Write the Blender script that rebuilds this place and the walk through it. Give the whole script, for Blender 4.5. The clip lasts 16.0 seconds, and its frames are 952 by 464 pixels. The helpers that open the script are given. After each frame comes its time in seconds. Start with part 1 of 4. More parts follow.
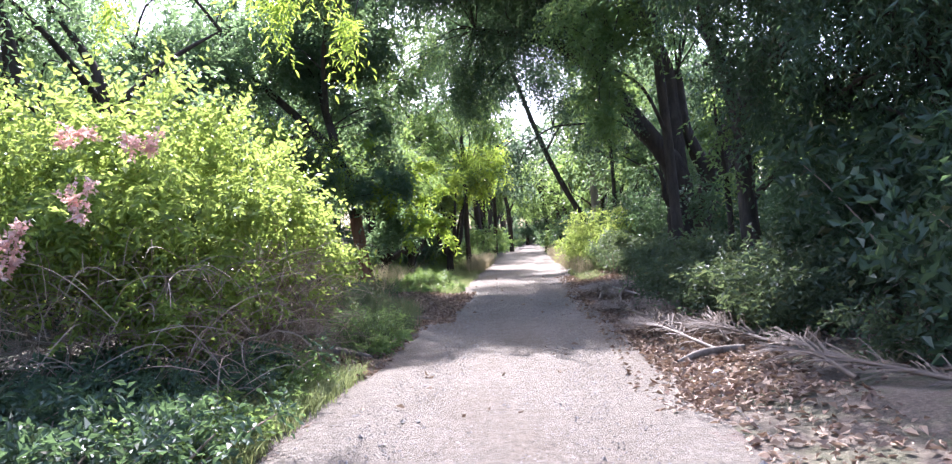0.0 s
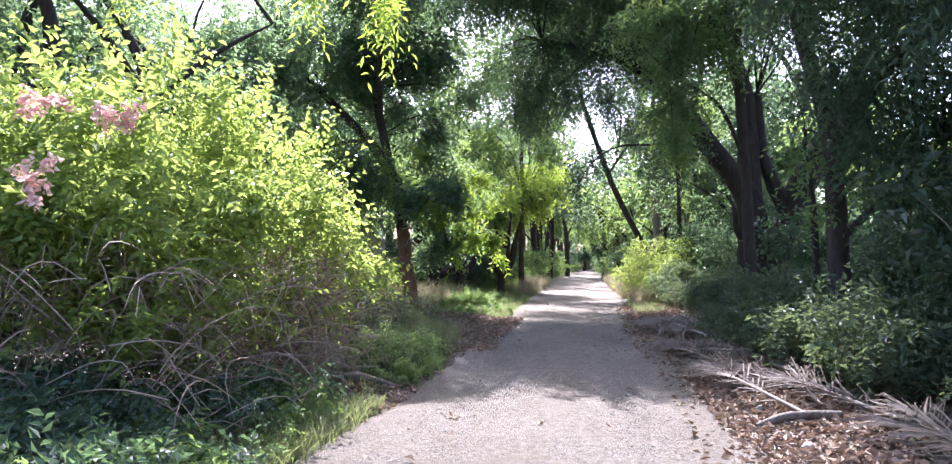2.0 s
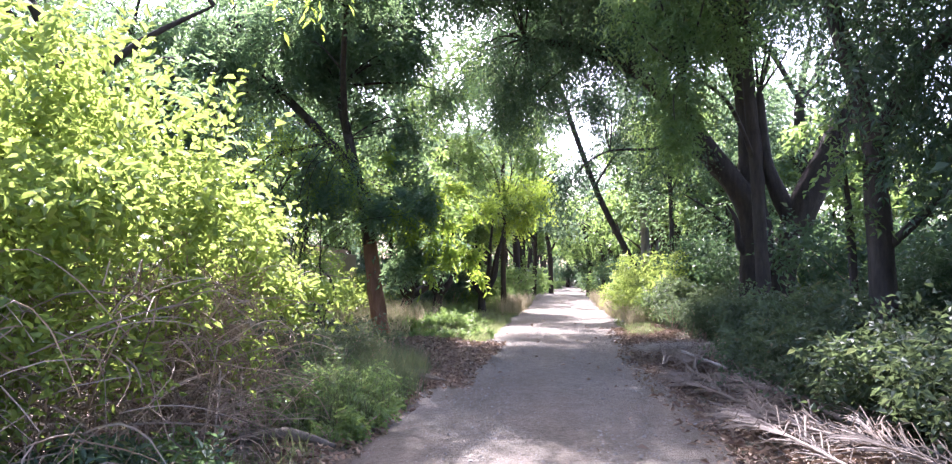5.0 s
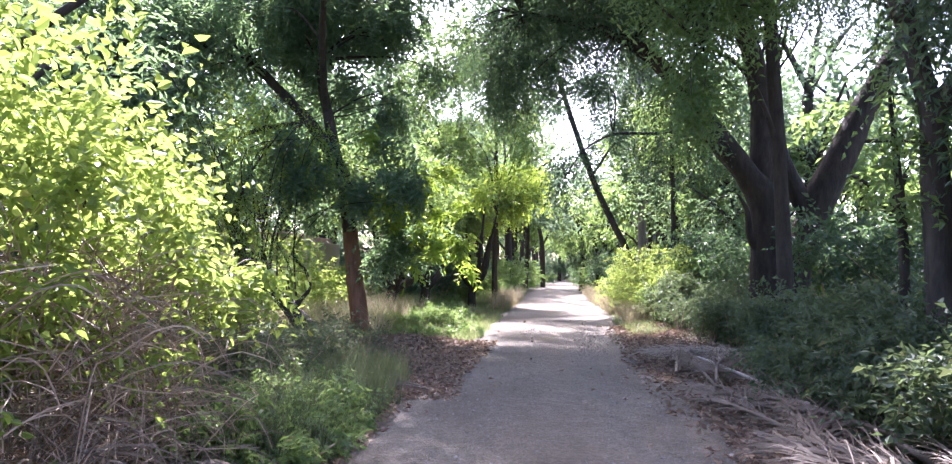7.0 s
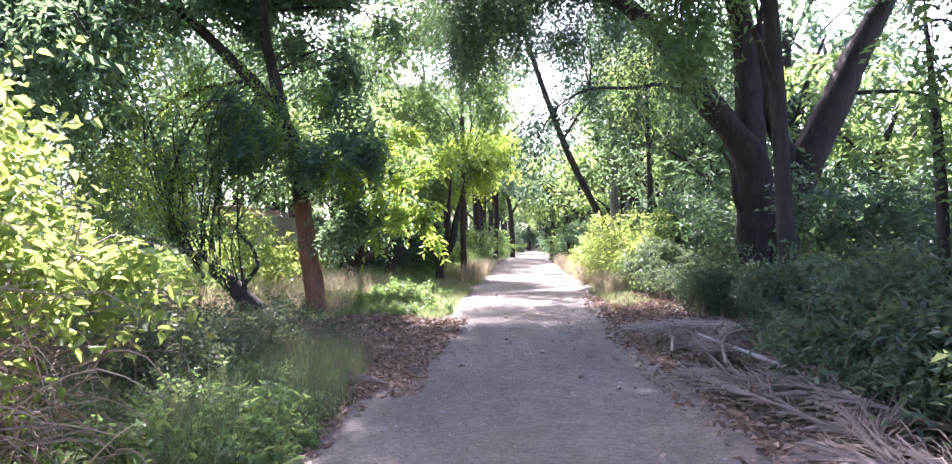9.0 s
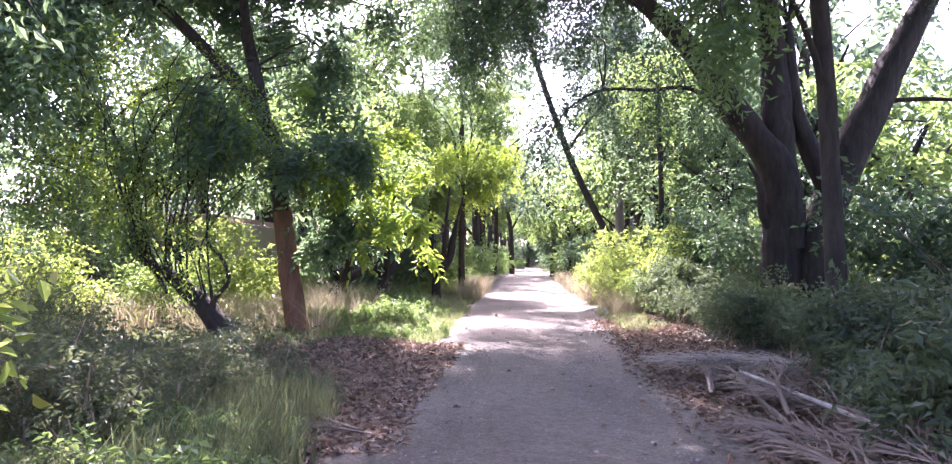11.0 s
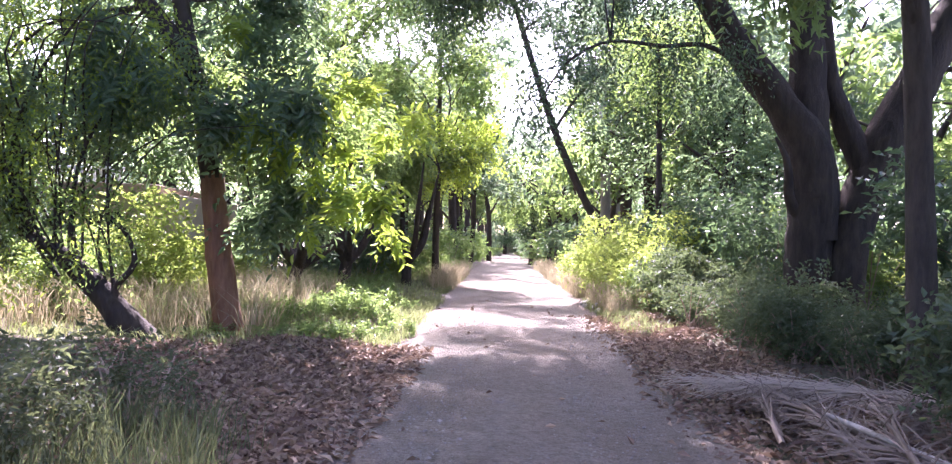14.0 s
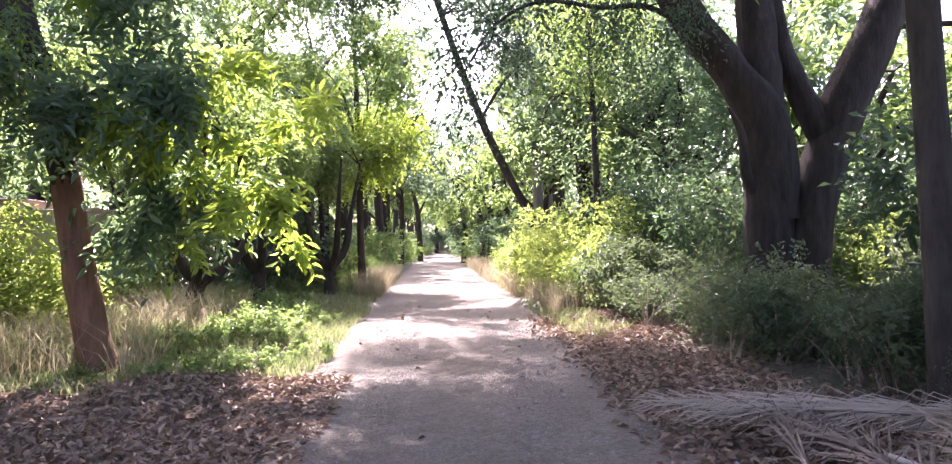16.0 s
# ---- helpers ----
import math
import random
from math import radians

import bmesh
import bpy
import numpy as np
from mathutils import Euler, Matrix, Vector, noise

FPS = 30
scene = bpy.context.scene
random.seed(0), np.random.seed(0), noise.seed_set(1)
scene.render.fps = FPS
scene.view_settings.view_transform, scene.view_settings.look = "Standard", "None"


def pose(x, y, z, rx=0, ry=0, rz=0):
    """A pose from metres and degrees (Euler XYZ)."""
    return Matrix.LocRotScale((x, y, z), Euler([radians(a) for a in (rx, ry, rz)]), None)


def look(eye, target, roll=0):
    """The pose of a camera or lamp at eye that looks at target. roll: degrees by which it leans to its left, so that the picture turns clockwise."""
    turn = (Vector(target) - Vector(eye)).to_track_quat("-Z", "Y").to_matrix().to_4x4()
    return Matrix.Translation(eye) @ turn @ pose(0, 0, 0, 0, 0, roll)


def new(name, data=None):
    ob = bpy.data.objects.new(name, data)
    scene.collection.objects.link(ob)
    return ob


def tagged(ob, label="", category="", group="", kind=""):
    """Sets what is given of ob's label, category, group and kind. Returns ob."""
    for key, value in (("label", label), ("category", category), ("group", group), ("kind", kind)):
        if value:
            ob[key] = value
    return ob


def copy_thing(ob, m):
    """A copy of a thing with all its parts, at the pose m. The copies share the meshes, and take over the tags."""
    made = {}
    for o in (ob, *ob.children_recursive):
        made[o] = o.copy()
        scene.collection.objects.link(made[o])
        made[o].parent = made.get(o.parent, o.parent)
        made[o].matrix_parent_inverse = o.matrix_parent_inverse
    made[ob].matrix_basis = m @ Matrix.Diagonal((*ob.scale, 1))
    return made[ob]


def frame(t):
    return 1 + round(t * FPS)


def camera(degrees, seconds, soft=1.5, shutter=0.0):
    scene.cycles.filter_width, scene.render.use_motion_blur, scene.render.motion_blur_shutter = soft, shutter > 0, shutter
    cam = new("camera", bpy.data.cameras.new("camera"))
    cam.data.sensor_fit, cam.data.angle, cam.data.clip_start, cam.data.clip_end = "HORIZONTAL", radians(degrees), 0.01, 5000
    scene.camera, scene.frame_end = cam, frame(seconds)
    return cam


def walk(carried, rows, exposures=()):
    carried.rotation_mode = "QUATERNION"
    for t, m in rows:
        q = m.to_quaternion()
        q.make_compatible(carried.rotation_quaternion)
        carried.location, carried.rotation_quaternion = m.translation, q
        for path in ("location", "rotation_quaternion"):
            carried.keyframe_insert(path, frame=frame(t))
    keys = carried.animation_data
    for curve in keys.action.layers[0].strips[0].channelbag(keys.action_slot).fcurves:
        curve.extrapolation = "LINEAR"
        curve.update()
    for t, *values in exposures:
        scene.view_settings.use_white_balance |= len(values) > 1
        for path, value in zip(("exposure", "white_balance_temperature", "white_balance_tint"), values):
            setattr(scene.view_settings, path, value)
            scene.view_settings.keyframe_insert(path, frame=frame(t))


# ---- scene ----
cam = camera(64.9, 16.0, soft=1.25)
METRES, EYE, TILT, LEAN, TURN = 12.0, 1.5, 0.55, 3.5, 0.0
ROWS = [
    (0.0, 0.0, 0.0, 0.0, -0.0, 0.0, -0.0),
    (0.5, 0.0079, 0.0265, -0.0017, 3.25, 1.26, -3.22),
    (1.0, 0.0077, 0.0555, -0.0013, 1.8, -0.19, -3.58),
    (1.5, 0.0058, 0.0789, -0.0003, 1.5, -0.57, -1.28),
    (2.0, 0.0102, 0.1047, -0.0017, 4.36, 1.4, -3.8),
    (2.5, 0.0113, 0.1326, -0.0009, 3.71, -0.26, -3.39),
    (3.0, 0.0081, 0.1573, -0.0011, 1.37, -0.81, -1.01),
    (3.5, 0.011, 0.1849, -0.0013, 2.85, 2.84, -2.36),
    (4.0, 0.0122, 0.2146, -0.0012, 2.75, 2.14, -3.77),
    (6.5, 0.0067, 0.3711, -0.0031, 3.55, 3.94, -3.13),
    (7.0, 0.0064, 0.4014, -0.0031, 2.34, 2.26, -4.36),
    (7.5, 0.0056, 0.431, -0.004, 1.84, 0.21, -2.16),
    (8.0, 0.0099, 0.4611, -0.0055, 4.78, 2.15, -3.22),
    (8.5, 0.0081, 0.4935, -0.0061, 2.37, 2.17, -4.79),
    (9.0, 0.0051, 0.5236, -0.0044, -0.06, 0.2, -2.89),
    (11.5, 0.003, 0.6839, -0.0067, -0.19, 1.64, -3.87),
    (12.0, 0.0021, 0.7172, -0.0075, -0.3, 1.69, -2.78),
    (12.5, 0.0045, 0.753, -0.0089, 1.62, -1.5, -5.33),
    (13.0, 0.0018, 0.7866, -0.0074, -1.7, 0.71, -3.84),
    (13.5, 0.0036, 0.8214, -0.0106, -1.64, 1.84, -4.8),
    (14.0, 0.0076, 0.8545, -0.0101, -1.98, 0.48, -5.18),
    (14.5, 0.0104, 0.8927, -0.0105, -3.75, 0.15, -3.33),
    (15.0, 0.0175, 0.9262, -0.011, -2.71, 0.89, -5.1),
    (15.5, 0.0197, 0.9639, -0.0097, -5.04, 1.09, -4.59),
    (16.0, 0.0214, 0.9944, -0.0094, -7.22, 0.69, -1.8),
]

EXPOSURES = [(0.0, 2.1, 5500, 26), (3.0, 2.1, 5500, 27), (4.0, 2.3, 5600, 29), (6.3, 2.45, 5600, 31), (8.3, 2.5, 5500, 32), (9.2, 2.7, 5550, 36), (12.0, 2.75, 5700, 44), (14.2, 2.75, 5700, 44), (15.0, 2.65, 5750, 43), (15.4, 2.65, 5900, 41), (16.0, 2.7, 6000, 40)]
walk(cam, [(t, pose(0, 0, EYE, TILT, LEAN, TURN) @ pose(METRES * x, METRES * y, METRES * z, 90 + pitch, roll, yaw)) for t, x, y, z, yaw, pitch, roll in ROWS], EXPOSURES)

# ---- light ----
SUN_UP, SUN_LEFT = 50.0, 6.0
world = bpy.data.worlds.new("sky")
scene.world = world
world.use_nodes = True
sky = world.node_tree.nodes.new("ShaderNodeTexSky")
sky.sky_type, sky.sun_disc = "NISHITA", False
sky.sun_elevation, sky.sun_rotation = radians(SUN_UP), radians(-SUN_LEFT)
sky.dust_density, sky.ozone_density = 4.0, 0.5
world.node_tree.links.new(sky.outputs["Color"], world.node_tree.nodes["Background"].inputs["Color"])
world.node_tree.nodes["Background"].inputs["Strength"].default_value = 0.135
sun = new("sun", bpy.data.lights.new("sun", "SUN"))
sun.data.energy, sun.data.angle, sun.data.color = 5.0, radians(0.6), (1.0, 0.94, 0.84)
sun_way = Vector((-math.sin(radians(SUN_LEFT)) * math.cos(radians(SUN_UP)), math.cos(radians(SUN_LEFT)) * math.cos(radians(SUN_UP)), math.sin(radians(SUN_UP))))
sun.matrix_world = look(sun_way * 60, (0, 0, 0))


# ---- materials ----
def material(name):
    m = bpy.data.materials.new(name)
    m.use_nodes = True
    t = m.node_tree
    return m, t, t.nodes["Principled BSDF"]


def node(t, kind, **values):
    n = t.nodes.new(kind)
    for k, v in values.items():
        n.inputs[k.replace("_", " ")].default_value = v
    return n


def ramp(t, source, stops):
    n = t.nodes.new("ShaderNodeValToRGB")
    e = n.color_ramp.elements
    while len(e) < len(stops):
        e.new(0.5)
    for el, (p, c) in zip(e, stops):
        el.position, el.color = p, (*c, 1)
    t.links.new(source, n.inputs["Fac"])
    return n.outputs["Color"]


def noise_at(t, scale, detail=4.0, rough=0.6, stretch=(1, 1, 1)):
    co = t.nodes.new("ShaderNodeTexCoord")
    mp = node(t, "ShaderNodeMapping", Scale=stretch)
    t.links.new(co.outputs["Object"], mp.inputs["Vector"])
    n = node(t, "ShaderNodeTexNoise", Scale=scale, Detail=detail, Roughness=rough)
    t.links.new(mp.outputs["Vector"], n.inputs["Vector"])
    return n.outputs["Fac"]


def mixed(t, fac, a, b, mode="MIX"):
    n = t.nodes.new("ShaderNodeMix")
    n.data_type, n.blend_type = "RGBA", mode
    for value, i in ((fac, 0), (a, 6), (b, 7)):
        if hasattr(value, "is_linked"):
            t.links.new(value, n.inputs[i])
        else:
            n.inputs[i].default_value = value if i == 0 else (*value, 1)
    return n.outputs[2]


def bumped(t, shader, source, strength, distance=0.02):
    b = node(t, "ShaderNodeBump", Strength=strength, Distance=distance)
    t.links.new(source, b.inputs["Height"])
    t.links.new(b.outputs["Normal"], shader.inputs["Normal"])


def leaf_material(name, dark, light, glow, through_share=0.42, gloss=0.42):
    """Two-sided leaf: a waxy face, and light that comes through it."""
    m, t, p = material(name)
    g = t.nodes.new("ShaderNodeNewGeometry")
    col = ramp(t, g.outputs["Random Per Island"], [(0.0, dark), (0.55, tuple((a + b) / 2 for a, b in zip(dark, light))), (0.93, light), (1.0, (light[0] * 1.5 + 0.05, light[1] * 1.05, light[2]))])
    big = noise_at(t, 0.9, 3)
    col = mixed(t, big, col, mixed(t, 1.0, col, (0.72, 0.85, 0.8), "MULTIPLY"))
    t.links.new(col, p.inputs["Base Color"])
    p.inputs["Roughness"].default_value = gloss
    p.inputs["Specular IOR Level"].default_value = 0.45
    tr = t.nodes.new("ShaderNodeBsdfTranslucent")
    t.links.new(mixed(t, 0.75, col, glow), tr.inputs["Color"])
    mx = node(t, "ShaderNodeMixShader", Fac=through_share)
    t.links.new(p.outputs[0], mx.inputs[1])
    t.links.new(tr.outputs[0], mx.inputs[2])
    t.links.new(mx.outputs[0], t.nodes["Material Output"].inputs["Surface"])
    return m


def bark_material(name, dark, light, scale=7.0, relief=0.9):
    m, t, p = material(name)
    n = noise_at(t, scale, 7, 0.7, (1, 1, 0.22))
    col = ramp(t, n, [(0.3, dark), (0.7, light)])
    big = noise_at(t, 1.6, 3)
    t.links.new(mixed(t, big, col, mixed(t, 1.0, col, (0.6, 0.62, 0.6), "MULTIPLY")), p.inputs["Base Color"])
    p.inputs["Roughness"].default_value = 0.92
    bumped(t, p, n, relief, 0.06)
    return m


def dry_material(name, a, b, through_share=0.0, rough=0.8):
    m, t, p = material(name)
    g = t.nodes.new("ShaderNodeNewGeometry")
    col = ramp(t, g.outputs["Random Per Island"], [(0.0, a), (1.0, b)])
    t.links.new(mixed(t, noise_at(t, 5.0, 4), col, mixed(t, 1.0, col, (0.6, 0.58, 0.55), "MULTIPLY")), p.inputs["Base Color"])
    p.inputs["Roughness"].default_value = rough
    if through_share:
        tr = t.nodes.new("ShaderNodeBsdfTranslucent")
        t.links.new(col, tr.inputs["Color"])
        mx = node(t, "ShaderNodeMixShader", Fac=through_share)
        t.links.new(p.outputs[0], mx.inputs[1])
        t.links.new(tr.outputs[0], mx.inputs[2])
        t.links.new(mx.outputs[0], t.nodes["Material Output"].inputs["Surface"])
    return m


def dirt_material():
    m, t, p = material("pale_road_dirt")
    fine, mid, big = noise_at(t, 55.0, 9, 0.85), noise_at(t, 5.0, 5), noise_at(t, 0.6, 4, 0.6, (1, 0.45, 1))
    col = ramp(t, fine, [(0.3, (0.1, 0.087, 0.07)), (0.48, (0.222, 0.195, 0.153)), (0.7, (0.36, 0.322, 0.26))])
    col = mixed(t, ramp(t, mid, [(0.35, (0, 0, 0)), (0.7, (1, 1, 1))]), col, mixed(t, 1.0, col, (0.84, 0.8, 0.76), "MULTIPLY"))
    col = mixed(t, ramp(t, big, [(0.4, (0, 0, 0)), (0.62, (1, 1, 1))]), col, mixed(t, 1.0, col, (0.82, 0.78, 0.74), "MULTIPLY"))
    grit = ramp(t, noise_at(t, 17.0, 6, 0.8), [(0.36, (0.66, 0.64, 0.62)), (0.5, (1, 1, 1)), (0.68, (1.22, 1.22, 1.22))])
    col = mixed(t, 1.0, col, grit, "MULTIPLY")
    # the packed surface breaks up into brown soil along its ragged sides
    side = t.nodes.new("ShaderNodeAttribute")
    side.attribute_name = "verge"
    worn = t.nodes.new("ShaderNodeMath")
    worn.operation = "ADD"
    t.links.new(side.outputs["Fac"], worn.inputs[0])
    t.links.new(noise_at(t, 3.5, 8, 0.7), worn.inputs[1])
    earth = ramp(t, fine, [(0.3, (0.09, 0.066, 0.05)), (0.5, (0.2, 0.155, 0.12)), (0.72, (0.34, 0.28, 0.225))])
    col = mixed(t, ramp(t, worn.outputs[0], [(0.0, (0, 0, 0)), (0.98, (0, 0, 0)), (1.0, (1, 1, 1))]), col, earth)
    t.links.new(col, p.inputs["Base Color"])
    p.inputs["Roughness"].default_value = 0.95
    mx = t.nodes.new("ShaderNodeMath")
    mx.operation = "ADD"
    t.links.new(fine, mx.inputs[0])
    t.links.new(mid, mx.inputs[1])
    bumped(t, p, mx.outputs[0], 1.0, 0.04)
    return m


def soil_material():
    m, t, p = material("forest_soil")
    fine, mid = noise_at(t, 30.0, 7, 0.75), noise_at(t, 1.7, 5)
    col = ramp(t, fine, [(0.3, (0.075, 0.055, 0.04)), (0.55, (0.19, 0.15, 0.11)), (0.75, (0.33, 0.27, 0.2))])
    green = ramp(t, fine, [(0.3, (0.03, 0.05, 0.016)), (0.7, (0.14, 0.17, 0.06))])
    t.links.new(mixed(t, ramp(t, mid, [(0.45, (0, 0, 0)), (0.65, (0.7, 0.7, 0.7))]), col, green), p.inputs["Base Color"])
    p.inputs["Roughness"].default_value = 0.95
    bumped(t, p, fine, 1.0, 0.05)
    return m


def plain_material(name, col, rough=0.7, grain=0.25, scale=9.0):
    m, t, p = material(name)
    n = noise_at(t, scale, 6, 0.65)
    t.links.new(mixed(t, n, tuple(c * (1 - grain) for c in col), tuple(min(1, c * (1 + grain)) for c in col)), p.inputs["Base Color"])
    p.inputs["Roughness"].default_value = rough
    bumped(t, p, n, 0.3, 0.01)
    return m


LEAF_LIME = leaf_material("lime_bush_leaf", (0.095, 0.15, 0.036), (0.205, 0.27, 0.072), (0.5, 0.61, 0.12), 0.5)
LEAF_DARK = leaf_material("dark_tree_leaf", (0.03, 0.055, 0.036), (0.072, 0.118, 0.074), (0.2, 0.32, 0.11), 0.34, 0.45)
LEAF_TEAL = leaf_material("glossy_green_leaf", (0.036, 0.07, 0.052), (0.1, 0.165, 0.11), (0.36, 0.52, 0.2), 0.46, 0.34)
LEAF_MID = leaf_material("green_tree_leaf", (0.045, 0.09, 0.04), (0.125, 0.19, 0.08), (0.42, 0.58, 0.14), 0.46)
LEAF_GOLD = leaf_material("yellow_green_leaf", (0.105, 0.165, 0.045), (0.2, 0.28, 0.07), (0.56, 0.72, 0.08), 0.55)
# shrub leaf darkened so that part of the canopy's shade is in its colour
LEAF_SHRUB = leaf_material("shrub_leaf", (0.032, 0.056, 0.034), (0.08, 0.115, 0.062), (0.25, 0.33, 0.12), 0.34, 0.55)
LEAF_FAR = leaf_material("far_tree_leaf", (0.04, 0.075, 0.055), (0.115, 0.17, 0.11), (0.32, 0.45, 0.21), 0.4)
LEAF_WEED = leaf_material("dry_weed_leaf", (0.045, 0.062, 0.032), (0.125, 0.135, 0.07), (0.25, 0.3, 0.12), 0.36, 0.6)
GRASS = leaf_material("grass_blade", (0.09, 0.12, 0.045), (0.21, 0.235, 0.105), (0.4, 0.45, 0.17), 0.42, 0.55)
STRAW = dry_material("dry_grass_blade", (0.3, 0.25, 0.14), (0.5, 0.44, 0.28), 0.4)
LITTER = dry_material("dead_leaf", (0.14, 0.08, 0.05), (0.45, 0.33, 0.225), 0.15, 0.7)
# dead fronds twice: darkened for the shaded heap, paled to paint sunlight
FROND = dry_material("dead_palm_leaf", (0.062, 0.044, 0.031), (0.31, 0.24, 0.175), 0.1, 0.65)
FROND_LIT = dry_material("lit_straw_palm_leaf", (0.19, 0.145, 0.1), (0.58, 0.49, 0.38), 0.2, 0.6)
STEM = dry_material("thorny_stem", (0.15, 0.105, 0.075), (0.52, 0.4, 0.3), 0.0, 0.75)
PETAL = leaf_material("pink_petal", (0.72, 0.36, 0.33), (0.85, 0.64, 0.56), (0.82, 0.5, 0.42), 0.4)
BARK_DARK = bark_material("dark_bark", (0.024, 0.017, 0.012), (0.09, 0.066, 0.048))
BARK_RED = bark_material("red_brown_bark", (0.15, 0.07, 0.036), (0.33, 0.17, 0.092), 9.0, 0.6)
BARK_GREY = bark_material("grey_bark", (0.035, 0.026, 0.02), (0.12, 0.092, 0.07), 8.0, 0.6)
BARK_PALE = bark_material("pale_bark", (0.2, 0.18, 0.16), (0.42, 0.39, 0.35), 6.0, 0.4)
POLE = bark_material("pale_dry_wood", (0.26, 0.22, 0.18), (0.52, 0.47, 0.4), 10.0, 0.4)
WOOD_DEAD = bark_material("dead_wood", (0.1, 0.078, 0.06), (0.3, 0.25, 0.2), 11.0, 0.7)
DIRT, SOIL = dirt_material(), soil_material()
STONE = dry_material("grey_stone", (0.2, 0.18, 0.16), (0.4, 0.37, 0.34))
CREAM = plain_material("cream_house_paint", (0.42, 0.37, 0.29), 0.8, 0.15, 3.0)
FASCIA = plain_material("brown_eave_paint", (0.33, 0.23, 0.17), 0.7)
WHITE = plain_material("white_rail_paint", (0.78, 0.8, 0.82), 0.5, 0.08)
GLASS_DARK = plain_material("dark_window_pane", (0.03, 0.035, 0.04), 0.15, 0.1)


# ---- mesh helpers ----
def np_mesh(name, verts, faces, mat, parent=None, label="", smooth=False):
    """One mesh object from arrays of corners and equal-sided faces."""
    verts, faces = np.asarray(verts, np.float32), np.asarray(faces, np.int32)
    me = bpy.data.meshes.new(name)
    k = faces.shape[1]
    me.vertices.add(len(verts))
    me.vertices.foreach_set("co", verts.ravel())
    me.loops.add(faces.size)
    me.loops.foreach_set("vertex_index", faces.ravel())
    me.polygons.add(len(faces))
    me.polygons.foreach_set("loop_start", np.arange(0, faces.size, k, dtype=np.int32))
    me.polygons.foreach_set("use_smooth", np.full(len(faces), smooth))
    me.update(calc_edges=True)
    me.materials.append(mat)
    ob = new(name, me)
    ob.parent = parent
    if label:
        tagged(ob, label)
    return ob


def part(name, bm, mat, parent=None, label="", smooth=False):
    me = bpy.data.meshes.new(name)
    bm.to_mesh(me)
    bm.free()
    me.materials.append(mat)
    me.polygons.foreach_set("use_smooth", np.full(len(me.polygons), smooth))
    ob = new(name, me)
    ob.parent = parent
    if label:
        tagged(ob, label)
    return ob


def empty(name, at, label, category, group="", kind=""):
    ob = new(name)
    ob.location = at
    return tagged(ob, label, category, group, kind)


def unit(v):
    return v / np.maximum(np.linalg.norm(v, axis=-1, keepdims=True), 1e-9)


def leaf_cards(rng, at, way, length, width, fold=0.25):
    """Folded four-cornered leaves, two triangles each."""
    n = len(at)
    side = unit(np.cross(way, rng.normal(0, 1, (n, 3)) + [0, 0, 0.8]))
    up = np.cross(side, way)
    L, W = np.broadcast_to(length, n)[:, None], np.broadcast_to(width, n)[:, None]
    lift = up * W * fold
    mid = at + way * L * 0.42
    tip = at + way * L - up * L * 0.12
    v = np.stack([at, mid - side * W / 2 + lift, tip, mid + side * W / 2 + lift], 1).reshape(-1, 3)
    i = np.arange(n)[:, None] * 4
    return v, np.concatenate([i + [0, 1, 2], i + [0, 2, 3]], 1).reshape(-1, 3)


def ovate_cards(rng, at, way, length, width, fold=0.3):
    """Folded leaves with rounded sides, four triangles each."""
    n = len(at)
    side = unit(np.cross(way, rng.normal(0, 1, (n, 3)) + [0, 0, 0.8]))
    up = np.cross(side, way)
    L, W = np.broadcast_to(length, n)[:, None], np.broadcast_to(width, n)[:, None]
    low, high, tip = at + way * L * 0.28, at + way * L * 0.62 - up * L * 0.03, at + way * L - up * L * 0.14
    v = np.stack([at, low - side * W * 0.44 + up * W * fold, high - side * W * 0.4 + up * W * fold, tip, high + side * W * 0.4 + up * W * fold, low + side * W * 0.44 + up * W * fold], 1).reshape(-1, 3)
    i = np.arange(n)[:, None] * 6
    return v, np.concatenate([i + [0, 1, 2], i + [0, 2, 3], i + [0, 3, 4], i + [0, 4, 5]], 1).reshape(-1, 3)


def spread(rng, blobs, n, clump=10, loose=0.22, shell=0.45):
    """Twig feet and outward ways in a set of ellipsoids (x, y, z, rx, ry, rz), gathered in clumps."""
    b = np.array(blobs, float)
    w = (b[:, 3] * b[:, 4] * b[:, 5]) ** (2 / 3)
    m = max(1, n // clump)
    k = rng.choice(len(b), m, p=w / w.sum())
    d = unit(rng.normal(0, 1, (m, 3)))
    r = shell + (1 - shell) * rng.random(m)[:, None] ** 0.6
    c = b[k, :3] + d * b[k, 3:] * r
    j = rng.integers(0, m, n)
    at = c[j] + rng.normal(0, 1, (n, 3)) * loose * np.minimum(1, b[k[j], 3:])
    return at, unit(at - b[k[j], :3]), c


def twigs_of(rng, feet, out, length, count, leaf, slim, droop=0.4, wild=0.7, cards=leaf_cards):
    """Leaves set along bent twigs."""
    n = len(feet)
    way = unit(out * 0.7 + rng.normal(0, wild, (n, 3)) + [0, 0, -droop])
    L = length * rng.uniform(0.6, 1.3, n)
    s = (np.arange(count) + 0.6) / count
    at = feet[:, None] + way[:, None] * (L[:, None] * s)[..., None]
    at[..., 2] -= droop * L[:, None] * s ** 2 * 0.5
    side = unit(np.cross(way, rng.normal(0, 0.5, (n, 3)) + [0, 0, 1]))
    sign = np.where(np.arange(count) % 2 == 0, 1.0, -1.0)
    lw = unit(way[:, None] * 0.55 + side[:, None] * sign[None, :, None] + rng.normal(0, 0.3, (n, count, 3)) + [0, 0, -0.25 * droop])
    m = n * count
    size = leaf * rng.uniform(0.65, 1.25, m)
